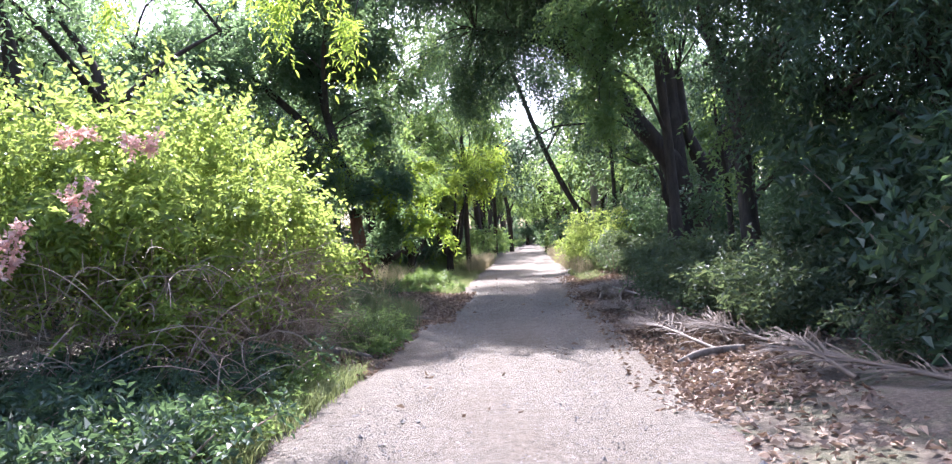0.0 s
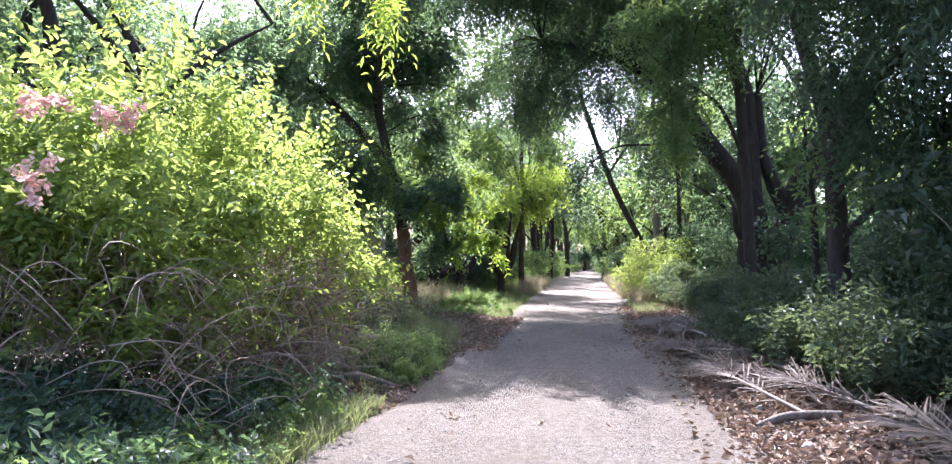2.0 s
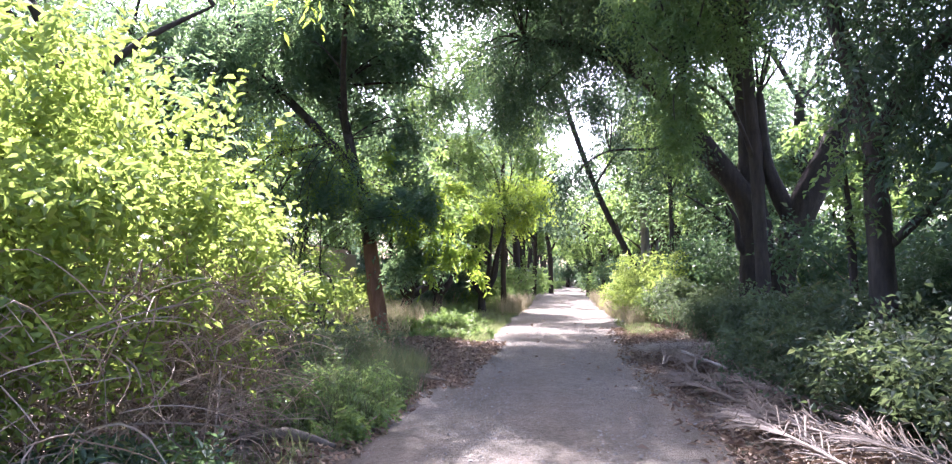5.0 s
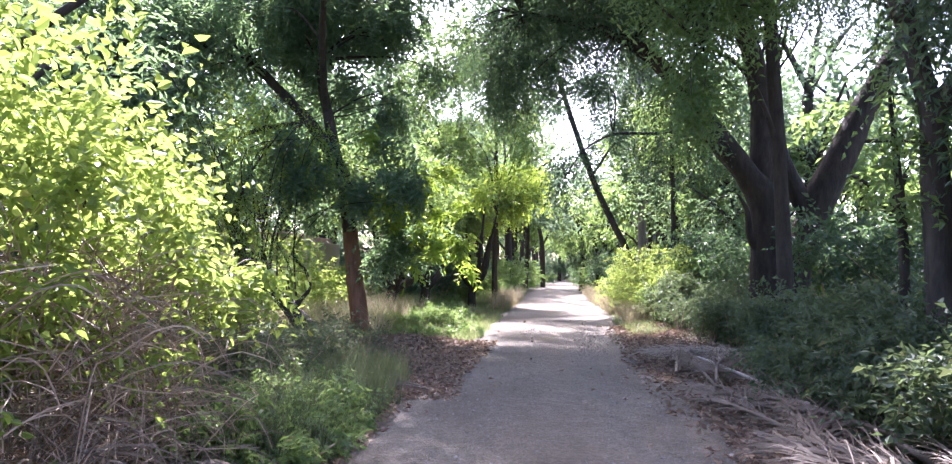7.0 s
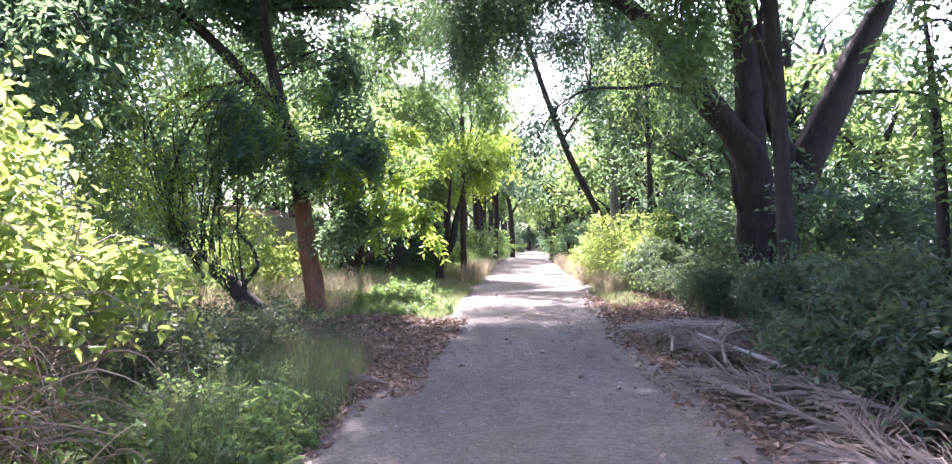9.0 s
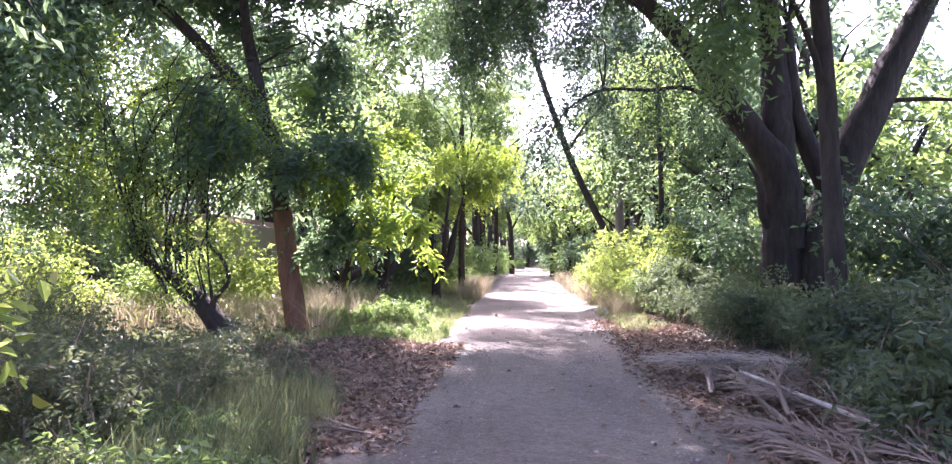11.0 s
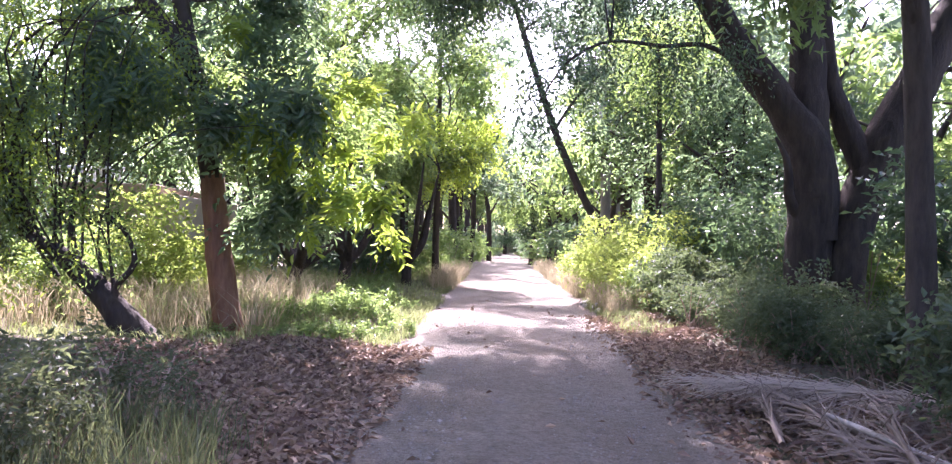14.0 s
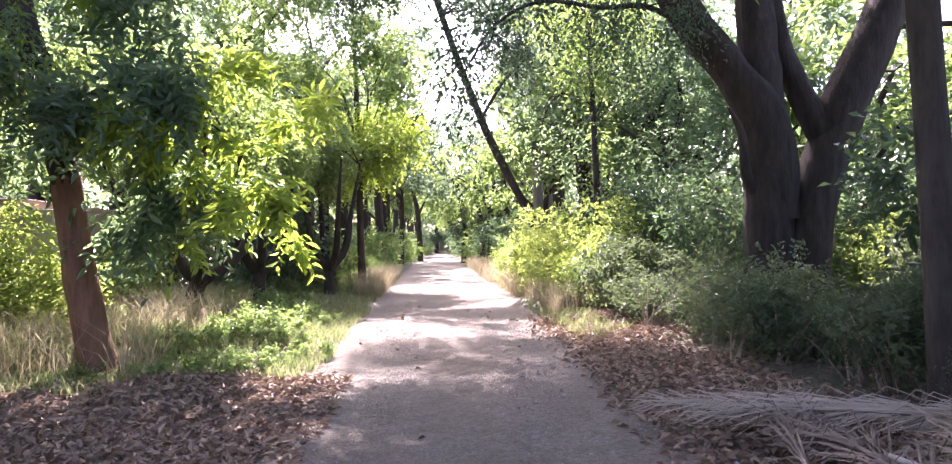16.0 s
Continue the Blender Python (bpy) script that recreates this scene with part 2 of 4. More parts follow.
    return cards(rng, at.reshape(-1, 3), lw.reshape(-1, 3), size, size * slim)


def tube_arrays(pts, radii, sides=8, rough=0.0, rng=None, steps=4):
    pts = np.array(pts, float)
    # bend the line smoothly through its points
    n = len(pts)
    radii = np.array(radii, float)
    if n > 2:
        t = np.linspace(0, n - 1, (n - 1) * steps + 1)
        i = np.clip(t.astype(int), 0, n - 2)
        f = (t - i)[:, None]
        p0, p1, p2, p3 = pts[np.maximum(i - 1, 0)], pts[i], pts[i + 1], pts[np.minimum(i + 2, n - 1)]
        fine = 0.5 * (2 * p1 + (p2 - p0) * f + (2 * p0 - 5 * p1 + 4 * p2 - p3) * f ** 2 + (3 * p1 - p0 - 3 * p2 + p3) * f ** 3)
        radii = np.interp(t, np.arange(n), radii)
        pts = fine
        n = len(pts)
    d = unit(np.gradient(pts, axis=0))
    ref = np.array([0.31, 0.95, 0.05]) if abs(d[:, 1]).mean() < 0.8 else np.array([0.95, 0.1, 0.3])
    u = unit(np.cross(d, ref))
    w = np.cross(d, u)
    a = np.linspace(0, 2 * np.pi, sides, endpoint=False)
    r = radii[:, None] * np.ones((n, sides))
    if rough and rng is not None:
        flute = rng.normal(0, 1, sides) * 0.6
        r = r * (1 + rough * (rng.normal(0, 0.5, (n, sides)) + flute[None, :]))
    v = pts[:, None] + (np.cos(a)[None, :, None] * u[:, None] + np.sin(a)[None, :, None] * w[:, None]) * r[..., None]
    v = v.reshape(-1, 3)
    k = np.arange(n - 1)[:, None] * sides
    q = np.arange(sides)[None, :]
    f = np.stack([k + q, k + (q + 1) % sides, k + sides + (q + 1) % sides, k + sides + q], -1).reshape(-1, 4)
    return v, f


def join(pieces):
    vs, fs, o = [], [], 0
    for v, f in pieces:
        vs.append(v)
        fs.append(f + o)
        o += len(v)
    return np.concatenate(vs), np.concatenate(fs)


# ---- the lie of the land ----
def road_mid(y):
    return np.interp(y, [-12, 5.5, 9, 12.5, 16, 18, 22, 30, 57, 80, 120, 220], [-0.6, 0.0, 0.36, 0.6, 0.68, 0.86, 1.18, 1.7, 3.6, 5.2, 8.6, 18])


def road_half(y):
    return np.interp(y, [-12, 5.5, 9, 12.5, 16, 18, 22, 30, 57, 120, 220], [1.75, 1.7, 1.7, 1.62, 1.6, 1.48, 1.68, 1.78, 1.7, 1.6, 1.6])


def land(x, y):
    """Height of the ground."""
    d = np.abs(x - road_mid(y)) - road_half(y)
    s = np.clip((d + 0.1) / 1.6, 0, 1)
    s = s * s * (3 - 2 * s)
    return s * (0.1 + 0.05 * np.sin(x * 1.1 + 0.7 * y) + 0.04 * np.sin(1.9 * y - x * 0.6) + 0.02 * np.sin(5.3 * x + 3.1 * y)) - 0.02 * (1 - s)


def build_ground():
    xs = np.concatenate([-np.geomspace(900, 14, 16), np.arange(-13, 14.01, 0.22), np.geomspace(15, 900, 16)])
    ys = np.concatenate([-np.geomspace(900, 7, 14), np.arange(-6, 46, 0.22), np.geomspace(47, 1500, 26)])
    X, Y = np.meshgrid(xs, ys)
    V = np.stack([X, Y, land(X, Y)], -1).reshape(-1, 3)
    nx, ny = len(xs), len(ys)
    i = (np.arange(ny - 1)[:, None] * nx + np.arange(nx - 1)[None, :]).reshape(-1, 1)
    ob = np_mesh("ground", V, i + [0, 1, nx + 1, nx], SOIL, smooth=True)
    tagged(ob, "brown forest soil with patches of green beside the track", "ground", kind="structure")


def build_road():
    rng = np.random.default_rng(3)
    ys = np.concatenate([np.arange(-8, 45, 0.2), np.arange(45, 150, 1.5)])
    across = np.linspace(-1, 1, 29)
    rag = np.convolve(rng.normal(0, 1, len(ys) + 8), np.ones(9) / 9, "valid")
    rag2 = np.convolve(rng.normal(0, 1, len(ys) + 8), np.ones(9) / 9, "valid")
    half = road_half(ys)
    left, right = half + 0.12 + rag * 0.25, half + 0.12 + rag2 * 0.25
    X = road_mid(ys)[:, None] + np.where(across < 0, across * left[:, None], across * right[:, None])
    Y = np.repeat(ys[:, None], len(across), 1)
    rut = -0.02 * np.exp(-((np.abs(across) - 0.48) / 0.16) ** 2)
    Z = land(X, Y) + 0.035 - 0.065 * np.clip((np.abs(across) - 0.8) / 0.2, 0, 1)[None, :] ** 2 + rut[None, :] + rng.normal(0, 0.003, X.shape)
    nx, ny = len(across), len(ys)
    i = (np.arange(ny - 1)[:, None] * nx + np.arange(nx - 1)[None, :]).reshape(-1, 1)
    ob = np_mesh("road", np.stack([X, Y, Z], -1).reshape(-1, 3), i + [0, 1, nx + 1, nx], DIRT, smooth=True)
    verge = np.clip((np.abs(across) - 0.6) / 0.4, 0, 1) * 0.62
    ob.data.attributes.new("verge", "FLOAT", "POINT").data.foreach_set("value", np.tile(verge, ny).astype(np.float32))
    tagged(ob, "pale compacted dirt track with fine loose gravel", "dirt road", kind="structure")


build_ground()
build_road()


# ---- plants ----
def limbs_under(thing, limbs, mat, rng, sides=12, rough=0.1, first="trunk"):
    for n, (pts, radii) in enumerate(limbs):
        v, f = tube_arrays(np.array(pts) - np.array(thing.location), radii, sides if n == 0 else max(7, sides - 3), rough, rng)
        np_mesh(first if n == 0 else "limb", v, f, mat, thing, smooth=True)


def branch_out(rng, limbs, clumps, r0=0.03, most=70):
    """Thin branches from the nearest limb to the clumps of leaves."""
    nodes = np.concatenate([np.array(p, float)[1:] for p, _ in limbs])
    out = []
    for c in clumps[:most]:
        d = np.linalg.norm(nodes - c, axis=1)
        a = nodes[np.argmin(d)]
        mid = (a + c) / 2 + rng.normal(0, 0.12, 3) * min(1.5, d.min()) + [0, 0, 0.08 * d.min()]
        r = r0 * min(1.6, 0.5 + 0.3 * d.min())
        out.append(tube_arrays([a, mid, c], [r, r * 0.6, r * 0.2], 5, steps=3))
    return out


def tree(name, base, limbs, blobs, label, seed, bark, leafmat, n=2500, twig=0.45, count=9, leaf=0.1, slim=0.42,
         droop=0.5, wild=0.7, clump=12, loose=0.25, shell=0.3, branches=60, r0=0.03, category="tree", group="", extra=()):
    rng = np.random.default_rng(seed)
    base = (base[0], base[1], float(land(base[0], base[1])))
    t = empty(name, base, label, category, group)
    o = np.array(base)
    limbs_under(t, limbs, bark, rng)
    feet, out, c = spread(rng, blobs, n, clump, loose, shell)
    v, f = twigs_of(rng, feet, out, twig, count, leaf, slim, droop, wild)
    np_mesh("crown", v - o, f, leafmat, t)
    if branches:
        for v, f in branch_out(rng, limbs, c, r0, branches):
            np_mesh("branch", v - o, f, bark, t, smooth=True)
    for blobs2, n2, mat2, leaf2, label2 in extra:
        feet, out, c2 = spread(rng, blobs2, n2, 45 if n2 > 1000 else clump, 0.38 if n2 > 1000 else loose, shell)
        v, f = twigs_of(rng, feet, out, twig, count, leaf2, slim, droop, wild)
        np_mesh("leafy_spray", v - o, f, mat2, t, label2)
        for v, f in branch_out(rng, limbs, c2, r0 * 0.6, 60 if n2 > 1000 else 14):
            np_mesh("branch", v - o, f, bark, t, smooth=True)
    return t


# ---- large trees ----
tree("big_forked_tree", (6.42, 23.0), [
    ([(6.2, 23, -0.1), (6.25, 23, 0.4), (6.28, 23, 1.0), (6.3, 23, 1.7), (6.35, 23, 2.5)], [0.6, 0.46, 0.38, 0.38, 0.4]),
    ([(6.4, 23, 1.7), (6.3, 23, 3.2), (5.8, 23, 4.0), (5.1, 23.1, 5.0), (4.3, 23.3, 6.2), (3.2, 23.6, 7.3), (2.0, 24, 7.9), (0.4, 24.3, 8.3)], [0.4, 0.38, 0.29, 0.26, 0.21, 0.17, 0.13, 0.05]),
    ([(6.4, 23, 2.4), (6.3, 23.1, 3.5), (6.3, 23.2, 4.7), (6.2, 23.3, 6.5), (5.0, 22.2, 8.3), (3.0, 21.0, 9.4), (1.0, 20.0, 9.8), (-0.8, 19.5, 9.9)], [0.4, 0.36, 0.3, 0.25, 0.18, 0.13, 0.08, 0.03]),
    ([(6.8, 23, -0.1), (6.85, 22.95, 0.8), (6.95, 22.95, 1.6), (7.2, 22.95, 2.5), (7.65, 22.9, 3.6), (8.2, 22.9, 4.7), (8.7, 22.8, 5.8), (9.6, 22.6, 7.6)], [0.52, 0.4, 0.36, 0.36, 0.37, 0.34, 0.29, 0.15]),
    ([(7.25, 22.95, 3.0), (7.0, 23.1, 3.7), (6.7, 23.2, 4.6), (6.6, 23.3, 6.4)], [0.24, 0.2, 0.17, 0.1]),
    ([(5.5, 23, 4.5), (4.9, 22.6, 4.6), (4.2, 22.4, 4.85), (3.4, 22, 4.7), (2.4, 21.3, 4.55), (1.7, 20.8, 4.1), (1.3, 20.5, 3.5)], [0.065, 0.05, 0.042, 0.034, 0.025, 0.018, 0.008]),
    ([(8.2, 22.9, 4.7), (9.2, 22.6, 4.7), (9.9, 22.2, 4.5), (10.5, 22, 4.1)], [0.055, 0.042, 0.026, 0.008]),
    ([(6.2, 23, 1.9), (5.85, 22.8, 2.4), (5.75, 22.7, 3.0), (5.5, 22.6, 3.4)], [0.12, 0.09, 0.06, 0.02]),
    ([(3.2, 23.6, 7.2), (2.6, 25.5, 8.8), (1.4, 28.0, 10.0), (0.4, 29.6, 10.4)], [0.12, 0.1, 0.07, 0.02]),
], [(0.6, 24.2, 7.2, 1.1, 1.3, 1.3), (1.7, 24.0, 8.2, 1.5, 1.6, 0.9), (3.2, 23.5, 8.4, 1.8, 2.2, 1.1), (5.6, 23.5, 9.2, 2.2, 2.5, 1.3), (8.8, 22.5, 8.4, 2.0, 2.2, 1.2),
    (-0.4, 24.0, 7.4, 0.8, 1.0, 0.9)],
     "large dark-barked tree that forks into three heavy limbs over the track", 11, BARK_DARK, LEAF_DARK, n=4600, leaf=0.12, slim=0.34, droop=1.5, twig=0.6, branches=110, r0=0.035,
     # high canopy, mostly out of view, added to shade track and right-hand shrubs
     extra=[([(2.8, 21, 9.8, 2.0, 2.0, 0.8), (0.6, 20, 10.2, 2.0, 2.0, 0.8), (-1.2, 20.4, 10.0, 1.5, 1.6, 0.7), (2.9, 27.6, 10.3, 1.7, 1.8, 0.8), (0.6, 30.3, 10.6, 1.7, 1.5, 0.8), (4.5, 19.5, 9.6, 2.0, 2.0, 0.8),
              (1.6, 24.3, 10.4, 2.4, 2.0, 0.8), (-1.0, 24.0, 10.3, 2.2, 2.2, 0.8), (3.4, 25.5, 10.2, 1.8, 2.0, 0.8), (5.5, 24.5, 10.3, 2.0, 2.0, 0.8), (5.2, 28.5, 10.6, 2.0, 2.0, 0.8), (6.9, 26.5, 10.3, 1.8, 2.0, 0.8), (5.8, 17.6, 9.6, 1.6, 1.5, 0.8), (6.6, 20.5, 9.9, 1.8, 1.8, 0.8)],
             17000, LEAF_DARK, 0.16, "dark leaf canopy added high over the track to shade it"), ([(0.0, 24.2, 6.4, 0.5, 0.6, 0.8), (0.8, 24.1, 6.9, 0.6, 0.6, 0.7), (-0.5, 24.2, 7.0, 0.5, 0.5, 0.6)], 800, LEAF_DARK, 0.1, "dark hanging clump of leaves"), ([(4.3, 22.3, 4.75, 0.5, 0.4, 0.3), (3.4, 22, 4.6, 0.6, 0.5, 0.4), (2.4, 21.3, 4.3, 0.6, 0.5, 0.5), (1.5, 20.7, 3.8, 0.5, 0.4, 0.6), (3.6, 22.6, 5.6, 0.7, 0.6, 0.5), (2.6, 22.4, 6.0, 0.8, 0.7, 0.5)], 620, LEAF_DARK, 0.1, "thin leafy spray along a branch")])

tree("red_trunk_tree", (-3.15, 21.2), [
    ([(-3.0, 21.2, -0.1), (-3.08, 21.2, 0.35), (-3.22, 21.2, 1.2), (-3.36, 21.2, 2.4)], [0.29, 0.2, 0.178, 0.165]),
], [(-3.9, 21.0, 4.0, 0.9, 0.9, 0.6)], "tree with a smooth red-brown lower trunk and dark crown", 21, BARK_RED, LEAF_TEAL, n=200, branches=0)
part_of = scene.objects["red_trunk_tree"]
_rng = np.random.default_rng(22)
_limbs = [
    ([(-5.8, 21.5, 6.2), (-7.2, 21.4, 6.6), (-8.8, 20.8, 6.7)], [0.07, 0.05, 0.015]),
    ([(-3.38, 21.2, 2.3), (-3.45, 21.2, 2.9), (-3.62, 21.2, 3.7), (-4.4, 21.3, 4.8), (-5.8, 21.5, 6.2), (-7.1, 21.6, 7.6)], [0.175, 0.17, 0.17, 0.135, 0.1, 0.05]),
    ([(-3.62, 21.2, 3.6), (-3.95, 21.3, 4.9), (-4.2, 21.3, 6.2), (-4.3, 21.1, 8.0)], [0.13, 0.12, 0.09, 0.04]),
    # limb added to carry high leaf clumps that only shade the left verge
    ([(-4.0, 21.3, 5.0), (-3.8, 20.0, 6.2), (-3.4, 18.6, 7.2), (-2.9, 16.8, 7.8), (-2.6, 15.8, 7.9)], [0.09, 0.075, 0.055, 0.035, 0.012]),
    ([(-3.5, 21.2, 3.0), (-3.0, 21.1, 3.35), (-2.3, 20.9, 3.4), (-1.7, 20.8, 3.0), (-1.3, 20.8, 2.6)], [0.06, 0.04, 0.03, 0.02, 0.008]),
]
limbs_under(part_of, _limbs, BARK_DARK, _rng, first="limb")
# clumps at y 16 to 19 are added overhead to shade the weeds
_blobs = [(-5.6, 21.6, 7.3, 2.2, 2.0, 1.3), (-3.6, 23.0, 8.6, 1.8, 1.6, 1.0), (-7.6, 21.8, 7.4, 1.8, 1.6, 1.3), (-2.4, 22.0, 6.6, 1.0, 1.0, 0.9), (-8.8, 20.5, 6.2, 1.5, 1.4, 1.2), (-6.4, 22.6, 8.6, 1.8, 1.6, 1.0), (-3.4, 18.4, 7.7, 1.4, 1.5, 0.6), (-2.7, 16.6, 8.0, 1.5, 1.3, 0.6), (-4.8, 17.6, 8.0, 1.3, 1.4, 0.6), (-4.1, 21.6, 7.7, 1.8, 1.9, 1.2), (-7.2, 21.0, 6.2, 1.5, 1.5, 1.2), (-4.3, 22.3, 5.4, 1.0, 0.8, 0.8), (-2.9, 21.8, 5.2, 0.8, 0.8, 0.8), (-5.9, 22.2, 4.6, 0.9, 0.8, 0.7),
          (-2.3, 20.8, 3.3, 0.7, 0.7, 0.5), (-2.4, 21.6, 2.5, 0.8, 0.7, 0.6), (-4.6, 22.2, 3.1, 0.7, 0.6, 0.5), (-2.6, 21.2, 4.1, 0.7, 0.6, 0.5), (-3.3, 20.3, 2.9, 0.5, 0.35, 0.35), (-4.1, 20.1, 3.7, 0.6, 0.5, 0.5), (-2.3, 21.7, 1.9, 0.75, 0.6, 0.5), (-2.1, 21.3, 2.7, 0.6, 0.5, 0.45), (-2.7, 20.9, 3.3, 0.6, 0.4, 0.4), (-7.9, 21.2, 4.7, 1.0, 1.0, 0.8), (-6.6, 21.6, 3.6, 0.8, 0.8, 0.5)]
_feet, _out, _c = spread(_rng, _blobs, 6900, 22, 0.2, 0.3)
_v, _f = twigs_of(_rng, _feet, _out, 0.45, 9, 0.17, 0.34, 0.9, 0.7, ovate_cards)
_o = np.array(part_of.location)
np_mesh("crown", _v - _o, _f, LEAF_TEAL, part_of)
for _v, _f in branch_out(_rng, _limbs, _c, 0.03, 150):
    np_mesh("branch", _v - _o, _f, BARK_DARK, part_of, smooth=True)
# brighter leaf colour than the crown's paints sunlight onto these sprays
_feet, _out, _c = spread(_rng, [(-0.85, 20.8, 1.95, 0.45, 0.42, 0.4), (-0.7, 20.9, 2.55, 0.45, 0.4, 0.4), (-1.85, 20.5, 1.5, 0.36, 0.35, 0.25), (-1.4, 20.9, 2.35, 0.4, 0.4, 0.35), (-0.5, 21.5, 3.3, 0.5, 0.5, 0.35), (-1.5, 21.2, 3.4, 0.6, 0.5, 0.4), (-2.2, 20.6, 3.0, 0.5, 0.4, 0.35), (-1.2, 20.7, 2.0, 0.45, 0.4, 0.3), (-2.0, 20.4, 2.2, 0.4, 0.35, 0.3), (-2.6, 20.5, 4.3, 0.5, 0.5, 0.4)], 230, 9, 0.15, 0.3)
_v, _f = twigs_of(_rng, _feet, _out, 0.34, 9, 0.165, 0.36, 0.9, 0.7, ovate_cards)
np_mesh("leafy_spray", _v - _o, _f, LEAF_GOLD, part_of, "yellow-green spray of leaves, sunlight put into its colour")

tree("leaning_trunk_tree", (5.9, 36.0), [
    ([(5.95, 36, -0.1), (5.3, 36, 1.9), (3.75, 36, 5.1), (2.4, 36, 8.9), (1.5, 36.2, 12.0)], [0.17, 0.145, 0.125, 0.1, 0.06]),
    ([(3.6, 36, 5.5), (4.3, 35.8, 6.6), (4.9, 35.5, 7.2)], [0.06, 0.045, 0.02]),
], [(1.3, 36.2, 12.3, 1.6, 1.6, 1.0), (4.8, 35.6, 7.6, 1.1, 1.0, 0.8), (3.4, 35.8, 9.2, 1.1, 1.0, 0.9), (2.2, 36.0, 10.6, 1.2, 1.2, 0.9), (5.0, 35.8, 9.6, 1.3, 1.2, 0.9)], "slim dark trunk leaning far over the track", 31, BARK_DARK, LEAF_FAR, n=1100, leaf=0.17, droop=1.2, clump=16, branches=45)

tree("slender_trunk_tree", (4.65, 17.4), [
    ([(4.75, 17.4, -0.1), (4.68, 17.4, 1.5), (4.6, 17.4, 3.5), (4.45, 17.4, 6.0), (4.4, 17.3, 8.5)], [0.16, 0.13, 0.12, 0.11, 0.06]),
    ([(4.6, 17.4, 3.6), (4.0, 17.0, 4.7), (3.2, 16.8, 5.2)], [0.05, 0.04, 0.015]),
], [(3.2, 16.9, 5.3, 0.8, 0.8, 0.7), (3.7, 17.0, 6.4, 1.0, 1.1, 0.8), (4.5, 17.2, 8.4, 1.8, 1.8, 1.0), (2.7, 16.8, 6.4, 0.8, 0.9, 0.7), (3.0, 16.6, 4.4, 0.45, 0.4, 0.4)],
     "slender straight grey trunk with hanging compound leaves", 41, BARK_GREY, LEAF_MID, n=1700, leaf=0.13, slim=0.34, clump=16, count=11, droop=1.0, twig=0.5, branches=60)

# crown clumps above about 6 m are added, mostly unseen, to shade the verge
tree("near_forked_tree", (4.85, 13.2), [
    ([(4.9, 13.2, -0.1), (4.85, 13.2, 1.0), (4.8, 13.2, 2.3), (4.76, 13.2, 3.5)], [0.22, 0.17, 0.16, 0.14]),
    ([(4.76, 13.2, 3.3), (4.5, 13.2, 4.3), (4.26, 13.2, 5.2), (4.0, 13.2, 7.0)], [0.14, 0.12, 0.11, 0.05]),
    ([(4.76, 13.2, 3.2), (5.4, 13.1, 4.3), (6.24, 13.0, 5.2), (7.4, 12.8, 6.4)], [0.13, 0.12, 0.1, 0.05]),
    ([(4.8, 13.2, 1.8), (5.5, 12.8, 2.6), (6.0, 12.4, 3.3)], [0.06, 0.05, 0.02]),
], [(5.9, 10.6, 3.4, 1.1, 1.3, 0.9), (6.4, 9.2, 4.3, 1.5, 1.5, 1.1), (5.2, 11.8, 6.2, 1.5, 1.5, 0.9), (7.0, 12.4, 6.2, 2.0, 2.0, 1.2), (4.2, 13.3, 7.4, 1.5, 1.8, 1.0), (5.8, 8.2, 2.8, 0.9, 1.0, 1.0), (7.0, 8.4, 2.6, 1.2, 1.3, 1.3), (3.2, 11.6, 6.9, 1.0, 1.1, 0.6), (5.3, 9.4, 4.9, 1.0, 1.0, 0.7), (4.6, 9.2, 4.3, 0.9, 1.0, 0.6), (5.7, 9.0, 3.9, 1.2, 1.2, 0.8), (3.9, 10.0, 5.0, 0.8, 0.9, 0.5), (5.3, 13, 4.6, 0.9, 0.8, 0.8), (5.9, 12.6, 3.6, 0.9, 0.8, 0.7), (4.5, 13, 5.7, 0.9, 0.8, 0.7), (6.5, 12.6, 5.0, 0.9, 0.9, 0.8), (6.6, 11.4, 2.6, 0.9, 0.9, 0.8), (3.95, 11.8, 4.2, 0.7, 0.7, 0.7), (4.7, 11.4, 4.0, 0.6, 0.6, 0.7), (5.0, 12.2, 3.2, 0.7, 0.6, 0.6), (4.6, 17.0, 7.6, 1.4, 1.6, 0.7), (4.3, 12.6, 6.9, 1.2, 1.5, 0.6), (5.7, 13.6, 7.0, 1.5, 1.6, 0.6), (3.6, 14.6, 7.3, 1.1, 1.3, 0.5), (4.9, 11.0, 6.1, 1.2, 1.2, 0.5), (4.4, 15.2, 8.0, 1.6, 1.4, 0.8), (5.9, 14.6, 7.8, 1.6, 1.4, 0.8), (3.6, 14.0, 7.6, 1.0, 1.0, 0.6)],
     "dark forked roadside tree with heavy drooping foliage", 51, BARK_GREY, LEAF_DARK, n=5700, leaf=0.125, count=11, slim=0.32, droop=1.5, twig=0.55, clump=16, branches=90)

